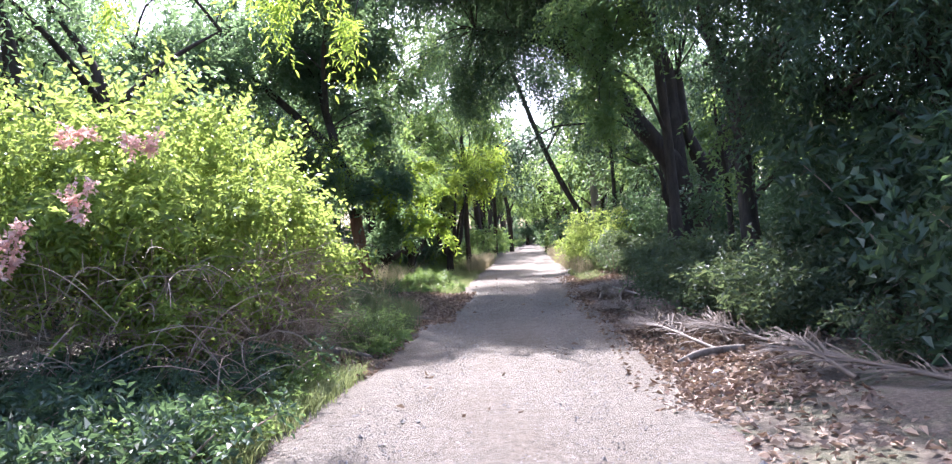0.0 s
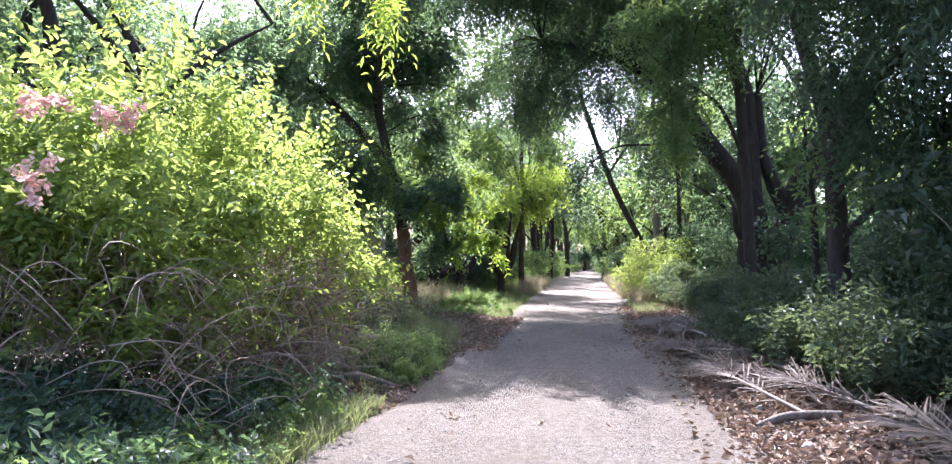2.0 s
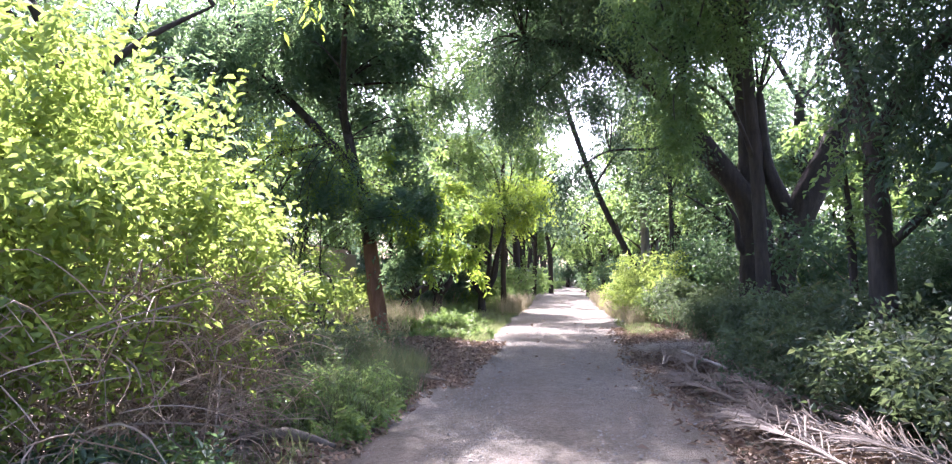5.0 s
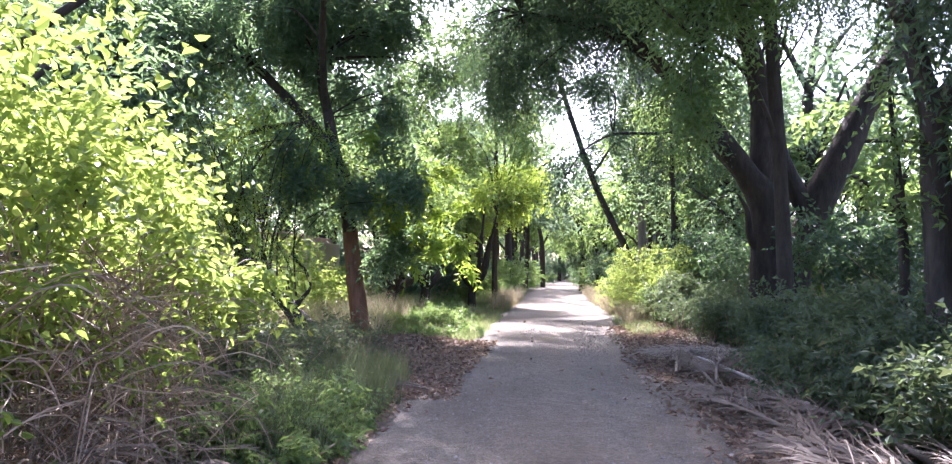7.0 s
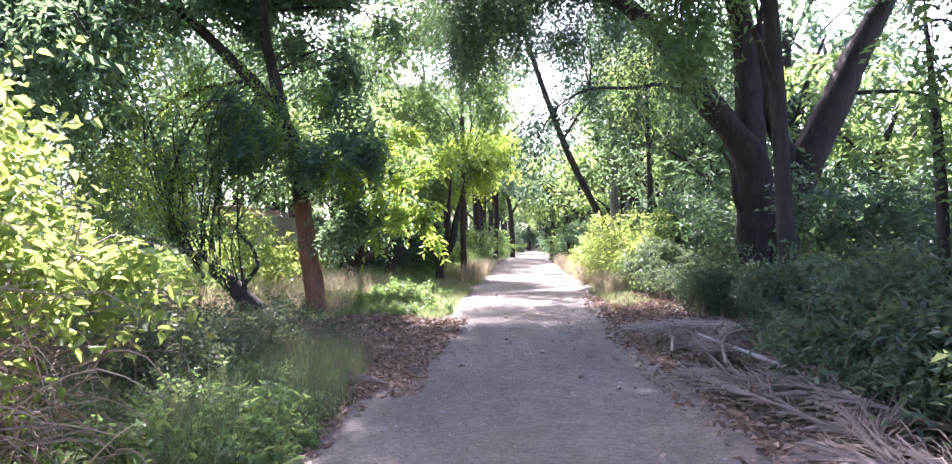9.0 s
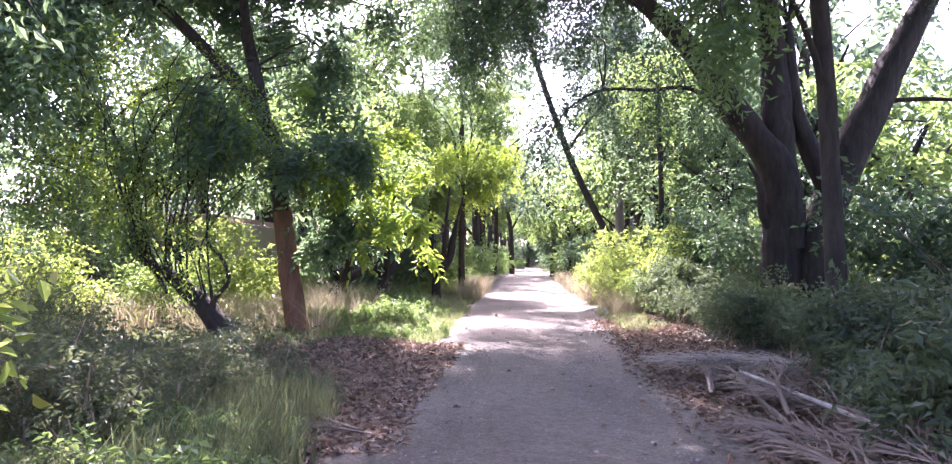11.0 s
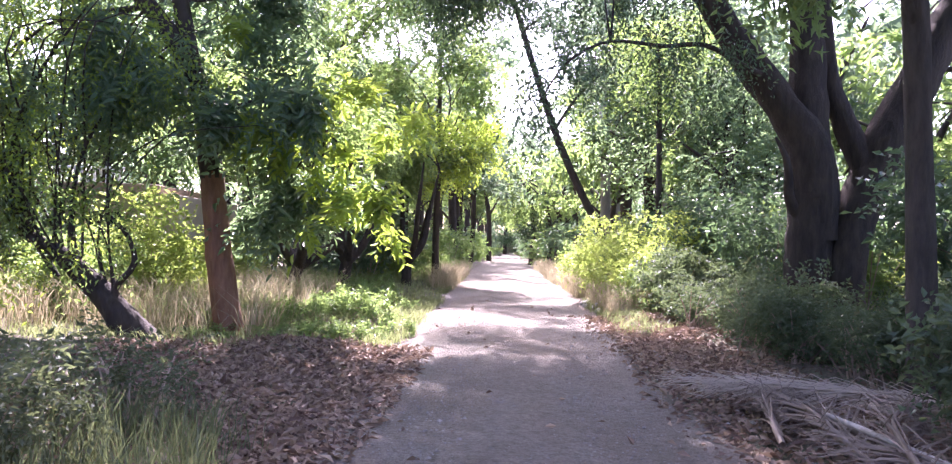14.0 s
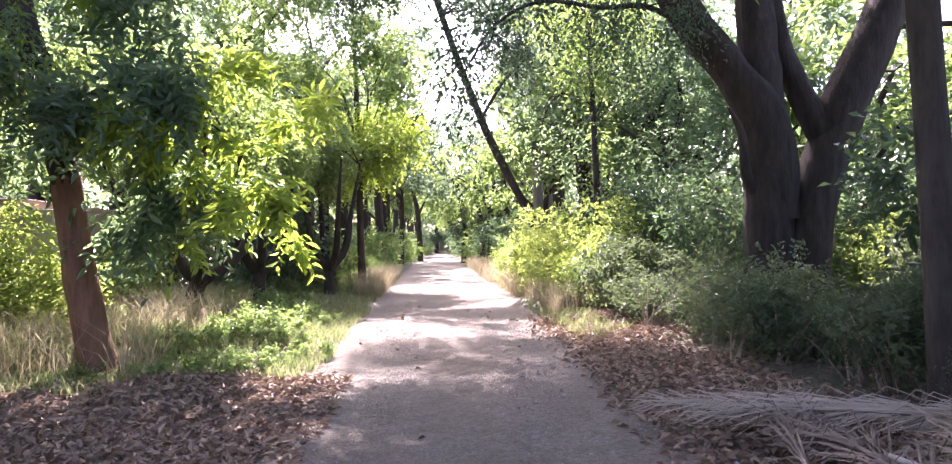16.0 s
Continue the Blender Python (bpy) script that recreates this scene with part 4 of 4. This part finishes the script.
scatter(lime_s, [(-6.0, 22.7), (-5.6, 29.0), (-6.4, 23.2), (-5.6, 26.0), (-2.6, 39.5), (-0.2, 42), (4.7, 26.8), (5.0, 36.2), (5.6, 40), (5.9, 44), (-0.3, 45), (0.2, 50), (6.3, 50)], rng, 0.8, 1.3)


# ---- wood behind ----
def wood_tree(seed, h, r, mat, leaf, n, label, trunk_r=0.18):
    rng = np.random.default_rng(seed)
    t = empty("wood_tree", (0, 0, 0), label, "tree", "trees of the wood")
    limbs = [([(0, 0, -0.2), (rng.normal(0, 0.1), rng.normal(0, 0.1), h * 0.3), (rng.normal(0, 0.3), rng.normal(0, 0.3), h * 0.5), (rng.normal(0, 0.4), rng.normal(0, 0.4), h * 0.7)], [trunk_r * 1.2, trunk_r, trunk_r * 0.7, trunk_r * 0.2])]
    for k in range(4):
        a = k * 1.6 + rng.random()
        z = h * rng.uniform(0.3, 0.55)
        limbs.append(([(0, 0, z), (r * 0.4 * math.cos(a), r * 0.4 * math.sin(a), z + h * 0.12), (r * 0.8 * math.cos(a), r * 0.8 * math.sin(a), z + h * 0.2)], [trunk_r * 0.5, trunk_r * 0.35, trunk_r * 0.1]))
    limbs_under(t, limbs, BARK_DARK, rng, 7)
    blobs = [(rng.normal(0, r * 0.45), rng.normal(0, r * 0.45), h * rng.uniform(0.42, 0.95), r * rng.uniform(0.4, 0.6), r * rng.uniform(0.4, 0.6), h * rng.uniform(0.08, 0.15)) for k in range(9)]
    feet, out, c = spread(rng, blobs, n, 12, 0.35, 0.3)
    v, f = twigs_of(rng, feet, out, 0.7, 8, leaf, 0.45, 0.7, 0.7)
    np_mesh("crown", v, f, mat, t)
    v, f = join(branch_out(rng, limbs, c, 0.04, 10))
    tagged(np_mesh("branch_work", v, f, BARK_DARK, t, smooth=True), kind="stuff")
    return t


def wood_bush(seed, r, h, mat, leaf, n, label):
    return shrub("wood_bush", seed, r, h, mat, leaf, n, label, "bush", "undergrowth of the wood")


wt = [wood_tree(301, 11, 3.2, LEAF_FAR, 0.37, 240, "tall leafy tree of the wood"), wood_tree(303, 9, 2.8, LEAF_DARK, 0.29, 340, "dark leafy tree of the wood"),
      wood_tree(305, 8, 2.6, LEAF_MID, 0.34, 235, "light green tree of the wood"), wood_tree(307, 14, 3.0, LEAF_FAR, 0.4, 250, "tall slim tree of the wood", 0.24), wood_tree(309, 9, 2.8, LEAF_TEAL, 0.15, 850, "dark blue-green fine-leaved tree of the wood")]
spots = [[], [], [], [], []]
def put(k, *ps):
    spots[k].extend(ps)
put(1, (-8.6, 33.5), (-11.6, 30.0), (-6.0, 45), (8.2, 37))
put(4, (-11.6, 23.0), (-13.5, 21), (8.0, 31.0), (8.6, 34.4), (9.8, 14), (9.6, 10), (9.6, 6), (12.5, 12), (-12.0, 16))
put(4, (-8.8, 13.4), (-7.5, 15.4), (-11, 13.5), (-9.6, 16.6), (-8.7, 19.6), (-11.5, 19.6))
put(0, (0.6, 57), (6.6, 59), (1.6, 64), (6.2, 66), (3.6, 76), (-12.5, 26), (-8, 38), (-5.2, 42), (-3.8, 48), (-4.4, 51), (9.4, 40), (9.4, 44), (8.6, 50), (-2.5, 54), (-7, 50), (12.5, 46), (9.5, 57), (-1, 62), (10.5, 66), (0.5, 72), (11.5, 78), (1.5, 86), (13.5, 90), (3.5, 100), (15, 104))
put(2, (12.5, 34), (15.5, 33), (12.6, 29.5), (14.6, 26.5), (11.0, 36.5), (-5.0, 38), (-4.2, 43.5), (8.6, 35), (8.3, 40), (7.9, 46), (-2.2, 58), (8.6, 62), (-11, 34), (-10, 43), (0.0, 67), (10, 73), (1.0, 79), (13, 96), (2.5, 93))
put(3, (11.6, 33.5), (14.8, 36.5), (-4.8, 41), (-2.6, 42), (-8.2, 37.5), (-11.0, 38.5), (-10, 48), (8.8, 47), (12, 52), (-3.6, 45), (-1.6, 50), (-5.6, 47), (-0.6, 56), (-7.5, 41), (-5, 64), (14, 62), (-3, 75), (15, 82), (-1, 92), (17, 98), (4.5, 118), (8.5, 124), (12.5, 121), (1.0, 112), (16.5, 114), (6.5, 132), (11, 130), (2.0, 126), (14.5, 128), (9.5, 136), (19, 122))
wb = [wood_bush(311, 1.7, 2.6, LEAF_FAR, 0.22, 240, "leafy undergrowth of the wood"), wood_bush(313, 1.5, 2.2, LEAF_MID, 0.2, 240, "green undergrowth of the wood"), wood_bush(315, 1.6, 3.0, LEAF_DARK, 0.2, 240, "dark undergrowth of the wood")]
bs = [[], [(10.2, 27), (11.8, 25.6), (9.6, 30), (12.6, 29), (8.4, 28.4), (11.2, 32)], []]
for y in np.arange(27, 125, 4.2):
    for side in (-1, 1):
        for ring in range(3 if y < 36 else 2 if y < 52 else 1):
            x = road_mid(y) + side * (5.2 + ring * 2.6 + rng.uniform(-0.6, 0.8) + (1.8 if y < 27 else 0) - (1.8 if y > 46 else 0))
            if side < 0 and 18 < y < 34 and ring < 1:
                continue
            if (-12 < x < -5.4 and 25 < y < 33):
                continue
            bs[rng.choice(3, p=[0.4, 0.25, 0.35] if side > 0 else [0.35, 0.6, 0.05])].append((x, y + rng.uniform(-1, 1)))
for y in np.arange(52, 120, 9.5):
    put_far = road_mid(y)
    spots[0].append((put_far - 2.9 + rng.uniform(-0.4, 0.2), y))
    spots[2].append((put_far + 3.0 + rng.uniform(-0.2, 0.4), y + 3.5))
bs[0] += [(-5.2, 2.2), (5.8, 2.5), (-6.6, -3), (6.8, -4), (-5.4, -8), (5.6, -9), (-8.5, 3.5)]
bs[2] += [(-5.8, -0.5), (6.2, -0.8), (-5.0, -5.6), (5.4, -6.6), (8.6, 3.0), (-2.5, -16), (0.5, -17), (3.0, -16)]
spots[1] += [(-7.5, -2), (8.5, -1), (-6.5, -9), (7.2, -10), (1.5, -20)]
bs[2] += [(float(road_mid(121)) + d, 121 + (d * 1.7) % 3) for d in (-2.6, -1.3, 0.1, 1.4, 2.7)]
bs[0] += [(x, 128 + (x % 3)) for x in np.arange(-2, 24, 1.6)]
bs[2] += [(x, 134 + (x % 2)) for x in np.arange(-6, 28, 2.2)]
for proto, ps in zip(wt, spots):
    scatter(proto, ps, rng, 0.8, 1.2)
for proto, ps in zip(wb, bs):
    scatter(proto, ps, rng, 0.85, 1.25)


def far_wood(name, n, x_of, y_of, top, leaf, seed):
    """The wood's far edge, too far off to tell its trees apart."""
    rng = np.random.default_rng(seed)
    u, deep, z = rng.random(n), np.abs(rng.normal(0, 1.6, n)), rng.random(n) ** 0.8
    x, y = x_of(u, deep), y_of(u, deep)
    h = top * (0.8 + 0.14 * np.sin(0.55 * (x + y)) + 0.1 * np.sin(1.31 * y - 0.7 * x) + 0.08 * np.sin(2.7 * (x - y)))
    at = np.stack([x, y, z * h + 0.1], 1)
    way = unit(rng.normal(0, 1, (n, 3)) + [0, -0.3, -0.5])
    size = leaf * rng.uniform(0.6, 1.3, n)
    v, f = leaf_cards(rng, at, way, size, size * 0.5)
    tagged(np_mesh(name, v, f, LEAF_FAR), "distant dense green wood edge behind the trees", "woods", kind="stuff")


far_wood("far_wood", 19000, lambda u, d: -17.5 - d - 3 * np.sin(u * 19), lambda u, d: -6 + 92 * u, 8.5, 0.46, 601)
far_wood("far_wood", 19000, lambda u, d: 18.5 + d + 3 * np.sin(u * 17), lambda u, d: -6 + 92 * u, 8.0, 0.46, 603)
far_wood("far_wood", 6000, lambda u, d: -22 + 66 * u, lambda u, d: 141 + 2 * d + 3 * np.sin(u * 23), 15.0, 1.1, 605)


# ---- house among the trees ----
def box(bm, x0, x1, y0, y1, z0, z1):
    vs = [bm.verts.new(p) for p in ((x0, y0, z0), (x1, y0, z0), (x1, y1, z0), (x0, y1, z0), (x0, y0, z1), (x1, y0, z1), (x1, y1, z1), (x0, y1, z1))]
    for q in ((0, 3, 2, 1), (4, 5, 6, 7), (0, 1, 5, 4), (1, 2, 6, 5), (2, 3, 7, 6), (3, 0, 4, 7)):
        bm.faces.new([vs[i] for i in q])


def boxed(name, dims, mat, parent, label="", bevel=0.01):
    bm = bmesh.new()
    box(bm, *dims)
    bmesh.ops.bevel(bm, geom=bm.edges[:], offset=bevel, segments=1, affect="EDGES")
    return part(name, bm, mat, parent, label)


def house():
    h = empty("small_house", (-8.5, 28.5, float(land(-8.5, 28.5))), "low cream-painted flat-roofed house with white railing among trees", "house")
    boxed("wall", (-1.2, 2.6, -1.5, 3.0, -0.3, 2.3), CREAM, h)
    boxed("eave", (-1.5, 2.2, -1.9, 3.3, 2.3, 2.5), FASCIA, h, "brown concrete eave")
    w = boxed("window", (0.6, 1.5, -1.53, -1.47, 1.0, 1.95), FASCIA, h)
    boxed("pane", (0.66, 1.03, -1.55, -1.5, 1.06, 1.89), GLASS_DARK, w)
    boxed("pane", (1.07, 1.44, -1.55, -1.5, 1.06, 1.89), GLASS_DARK, w)
    boxed("handrail", (0.0, 1.5, -1.8, -1.72, 2.8, 2.85), WHITE, h)
    for k in range(11):
        x = 0.02 + k * 0.135
        boxed("baluster", (x, x + 0.05, -1.79, -1.73, 2.49, 2.81), WHITE, h)


house()


# ---- grass, straw, litter, stones ----
def blades(name, mat, n, region, hmin, hmax, width, seed, label, lean=0.45):
    rng = np.random.default_rng(seed)
    pts = []
    for x0, x1, y0, y1, share in region:
        m = int(n * share)
        tuft = np.stack([rng.uniform(0, 1, max(1, m // 9)), rng.uniform(y0, y1, max(1, m // 9))], 1)
        k = rng.integers(0, len(tuft), m)
        y = tuft[k, 1] + rng.normal(0, 0.06, m)
        mid = road_mid(y)
        pts.append(np.stack([mid + x0 + (x1 - x0) * tuft[k, 0] + rng.normal(0, 0.06, m), y], 1))
    p = np.concatenate(pts)
    n = len(p)
    foot = np.concatenate([p, land(p[:, 0], p[:, 1])[:, None] - 0.01], 1)
    h = rng.uniform(hmin, hmax, n)[:, None]
    side = unit(rng.normal(0, 1, (n, 3)) * [1, 1, 0]) * width / 2
    bend = rng.normal(0, lean, (n, 3)) * [1, 1, 0]
    mid = foot + [0, 0, 0.55] * h + bend * h * 0.3
    tip = foot + [0, 0, 0.95] * h + bend * h
    v = np.stack([foot - side, foot + side, mid + side * 0.8, mid - side * 0.8, tip], 1).reshape(-1, 3)
    i = np.arange(n)[:, None] * 5
    f = np.concatenate([i + [0, 1, 2], i + [0, 2, 3], i + [3, 2, 4]], 1).reshape(-1, 3)
    tagged(np_mesh(name, v, f, mat), label, "grass", kind="stuff")


blades("grass", GRASS, 27000, [(-2.5, -1.75, 3.5, 8.8, 0.42), (-2.9, -1.9, 9, 14, 0.03), (-3.6, -1.7, 20.4, 30, 0.3), (-9, -3.6, 19.5, 24, 0.25), (-4.0, -1.8, 30, 46, 0.2), (1.9, 2.6, 22.5, 30, 0.08)], 0.06, 0.25, 0.012, 401, "short green grass fringing the dirt track")
blades("weedy_grass", LEAF_WEED, 13000, [(-4.6, -1.9, 10.2, 15.6, 0.8), (-3.0, -1.8, 10.5, 13.5, 0.2)], 0.15, 0.55, 0.009, 407, "thin weedy green grass in the shade beside the track", 0.3)
blades("tall_grass", GRASS, 11000, [(-9, -4.2, 21.5, 36, 0.8), (-5, -2.2, 36, 50, 0.2)], 0.25, 0.7, 0.012, 403, "tall pale green grass under the trees")
blades("dry_grass", STRAW, 12500, [(-9, -3.7, 20.8, 27, 0.42), (2.0, 2.9, 31.5, 38, 0.45), (2.1, 3.2, 26, 31, 0.15), (-2.6, -1.8, 34, 46, 0.25), (1.8, 2.8, 38, 60, 0.15)], 0.3, 0.9, 0.013, 405, "dry straw-coloured grass beside the track and under trees")


def litter(n, region, seed):
    rng = np.random.default_rng(seed)
    pts = []
    for x0, x1, y0, y1, share in region:
        m = int(n * share)
        y = rng.uniform(y0, y1, m)
        pts.append(np.stack([road_mid(y) + rng.uniform(x0, x1, m), y], 1))
    p = np.concatenate(pts)
    n = len(p)
    at = np.concatenate([p, land(p[:, 0], p[:, 1])[:, None] + rng.uniform(0.012, 0.05, n)[:, None]], 1)
    way = unit(rng.normal(0, 1, (n, 3)) * [1, 1, 0.25])
    L = rng.uniform(0.04, 0.12, n)
    v, f = leaf_cards(rng, at, way, L, L * 0.5, 0.3)
    tagged(np_mesh("leaf_litter", v, f, LITTER), "brown dead leaves lying on the ground beside the track", "dead leaves", kind="stuff")


litter(36000, [(-5.0, -1.45, 14.5, 20.6, 0.42), (-1.9, -1.15, 13.5, 20.5, 0.1), (-4.2, -1.6, 8.5, 14.5, 0.1), (1.55, 2.8, 6, 26, 0.3), (2.0, 3.2, 16, 26, 0.08), (1.25, 1.7, 6, 26, 0.03), (-1.6, 1.6, 6, 30, 0.004), (2.0, 5, 6, 24, 0.08), (1.7, 2.9, 3.5, 8.5, 0.025)], 411)


def gravel(n, seed):
    rng = np.random.default_rng(seed)
    y = rng.uniform(3.5, 26, n)
    x = road_mid(y) + np.clip(rng.normal(0, 1.1, n), -1.95, 1.95)
    r = rng.uniform(0.004, 0.014, n) * (1 + (rng.random(n) > 0.97) * 1.2)
    base = np.array([(1, 0, 0), (0, 1, 0), (-1, 0, 0), (0, -1, 0), (0, 0, 0.7), (0, 0, -0.5)], float)
    a = rng.uniform(0, 6.28, n)
    rot = np.stack([np.cos(a), -np.sin(a), np.sin(a), np.cos(a)], 1).reshape(n, 2, 2)
    v = base[None] * rng.uniform(0.6, 1.3, (n, 6, 1)) * r[:, None, None]
    v[..., :2] = np.einsum("nij,nkj->nki", rot, v[..., :2])
    v += np.stack([x, y, land(x, y) + 0.03], 1)[:, None]
    f0 = np.array([(0, 1, 4), (1, 2, 4), (2, 3, 4), (3, 0, 4), (1, 0, 5), (2, 1, 5), (3, 2, 5), (0, 3, 5)])
    f = (np.arange(n)[:, None, None] * 6 + f0).reshape(-1, 3)
    tagged(np_mesh("gravel", v.reshape(-1, 3), f, STONE), "loose grey gravel on the dirt track", "gravel", kind="stuff")


gravel(14000, 421)


# ---- dead palm fronds and logs ----
def palm_frond(seed, length=2.2, mat=FROND, label="dry grey-brown fallen palm frond at the track edge"):
    """A fallen frond along x, with a bent midrib and narrow leaflets, each an object of its own."""
    rng = np.random.default_rng(seed)
    t = empty("palm_frond", (0, 0, 0), label, "palm frond", "fallen palm fronds")
    s = np.linspace(0, 1, 6)
    spine = np.stack([(s - 0.5) * length, 0.1 * np.sin(s * 3) * length, 0.04 + 0.12 * np.sin(s * 2.8)], 1)
    v, f = tube_arrays(spine, np.linspace(0.026, 0.006, 6), 6)
    np_mesh("midrib", v, f, mat, t, smooth=True)
    n = 104
    for k in range(n):
        q = 0.12 + 0.88 * (k + rng.random()) / n
        at = np.array([np.interp(q, s, spine[:, j]) for j in range(3)])
        way = unit(np.array([0.95 + rng.normal(0, 0.15), (1 if k % 2 else -1) * 0.42 + rng.normal(0, 0.16), rng.normal(0.02, 0.13)]))
        L = (0.26 + 0.38 * math.sin(q * 2.9)) * rng.uniform(0.7, 1.15)
        side = unit(np.cross(way, [0, 0, 1.0])) * rng.uniform(0.004, 0.0085)
        curl = rng.normal(0, 0.05, 2)
        m1, m2 = at + way * L * 0.35 + [0, 0, 0.02 + curl[0] * 0.4], at + way * L * 0.7 + [0, 0, curl[0]]
        tip = at + way * L + [0, curl[1], -0.06]
        fold = np.array([0, 0, 0.006])
        v = np.array([at, m1 - side, m1 + fold, m1 + side, m2 - side * 0.8, m2 + fold, m2 + side * 0.8, tip])
        v[:, 2] = np.maximum(v[:, 2], 0.01)
        f = [(0, 1, 2), (0, 2, 3), (1, 4, 5), (1, 5, 2), (2, 5, 6), (2, 6, 3), (4, 7, 5), (5, 7, 6)]
        np_mesh("leaflet", v, f, mat, t)
    return t


fr = [palm_frond(501), palm_frond(503, 1.7), palm_frond(505, 2.5), palm_frond(507, 2.3, FROND_LIT, "straw-coloured fallen palm frond at the track edge, paled with painted sunlight")]
fspots = [[(2.95, 15.2, 75), (3.2, 14.2, 110), (3.05, 12.6, 80), (3.0, 10.6, 100), (3.1, 16.6, 60), (3.2, 9.6, 70), (2.65, 12.6, 100), (2.95, 11.2, 60), (2.5, 9.4, 95)],
          [(2.75, 13.4, 115), (2.85, 11.4, 70), (3.0, 8.6, 100), (3.2, 7.0, 80), (2.9, 16.2, 60), (2.7, 10.2, 120), (3.35, 12.8, 40)],
          [(3.1, 16.0, 95), (3.2, 11.8, 105), (3.2, 14.9, 60), (3.4, 6.4, 110)],
          [(3.4, 17.1, 152), (3.7, 16.8, 165), (3.6, 16.4, 150)]]
for proto, ps in zip(fr, fspots):
    for k, (x, y, a) in enumerate(ps):
        m = pose(x, y, float(land(x, y)) + 0.01 + 0.03 * (k % 3), rng.uniform(-6, 6), 0, a)
        ob = proto if k == 0 else copy_thing(proto, m)
        ob.matrix_basis = m
for x, y, a, k in ((-1.3, 14.5, 140, 0.6), (-1.55, 15.1, 100, 0.5), (-1.15, 14.2, 165, 0.45)):
    copy_thing(fr[1], pose(x, y, float(land(x, y)) + 0.01, 0, 0, a) @ Matrix.Diagonal((k, k, k, 1)))

for x, y, a, k in ((4.55, 27.2, 200, 0.45), (4.75, 27.5, 170, 0.4)):
    copy_thing(fr[3], pose(x, y, float(land(x, y)) + 0.02, 0, -12, a) @ Matrix.Diagonal((k, k, k, 1)))


def log(pts, radii, label, mat=None):
    base = np.array(pts[0], float)
    base[2] = land(base[0], base[1])
    t = empty("fallen_branch", base, label, "branch", "fallen branches")
    p = np.array(pts, float)
    p[:, 2] += land(p[:, 0], p[:, 1])
    v, f = tube_arrays(p - base, radii, 9, 0.12, np.random.default_rng(int(abs(p[0, 1]) * 10)))
    np_mesh("wood", v, f, mat or WOOD_DEAD, t, smooth=True)


log([(2.1, 8.1, 0.05), (2.4, 8.15, 0.09), (2.8, 8.0, 0.07)], [0.025, 0.042, 0.03], "short broken grey branch on the ground")
log([(2.75, 15.4, 0.32), (2.95, 13.6, 0.26), (3.1, 11.5, 0.14)], [0.018, 0.025, 0.029], "long bare pale pole lying on palm fronds", POLE)
log([(4.0, 12.2, 0.0), (3.92, 12.3, 0.4), (3.8, 12.4, 0.8)], [0.025, 0.02, 0.012], "broken stick standing in the undergrowth")
log([(3.1, 10.9, 0.2), (3.3, 9.9, 0.12), (3.5, 9.0, 0.05)], [0.03, 0.035, 0.04], "dry branch lying on palm fronds")
log([(-3.9, 5.6, -0.02), (-3.7, 5.35, 0.3), (-3.75, 5.2, 0.6), (-3.95, 5.1, 0.85)], [0.03, 0.025, 0.02, 0.01], "curved pale dry stalk standing among low plants")
log([(-2.3, 9.9, 0.03), (-1.9, 10.0, 0.07), (-1.45, 9.9, 0.04)], [0.05, 0.06, 0.02], "dark rotten branch at the track edge")
log([(-1.75, 15.0, 0.08), (-1.35, 14.6, 0.06), (-1.1, 14.3, 0.04)], [0.03, 0.035, 0.02], "short dry stick beside palm leaves")


def stone(x, y, r, seed):
    bm = bmesh.new()
    bmesh.ops.create_icosphere(bm, subdivisions=2, radius=r)
    rg = random.Random(seed)
    for v in bm.verts:
        v.co = Vector((v.co.x * 1.2, v.co.y, v.co.z * 0.7)) * (1 + 0.25 * noise.noise(v.co / r * 1.3 + Vector((seed, 0, 0))) + rg.uniform(-0.04, 0.04))
    ob = part("stone", bm, STONE)
    ob.location = (x, y, float(land(x, y)) + r * 0.35)
    tagged(ob, "rough grey stone at the track edge", "stone", "stones at the track edge")


for k, (x, y, r) in enumerate([(3.55, 27.2, 0.1), (3.7, 28.0, 0.16), (3.5, 28.6, 0.09), (3.85, 27.6, 0.12), (3.6, 29.3, 0.12), (3.8, 30.0, 0.1), (2.45, 9.0, 0.06), (2.3, 7.4, 0.05), (-1.75, 7.9, 0.05), (-1.6, 8.9, 0.06), (-1.9, 6.8, 0.05)]):
    stone(x, y, r, k + 1)
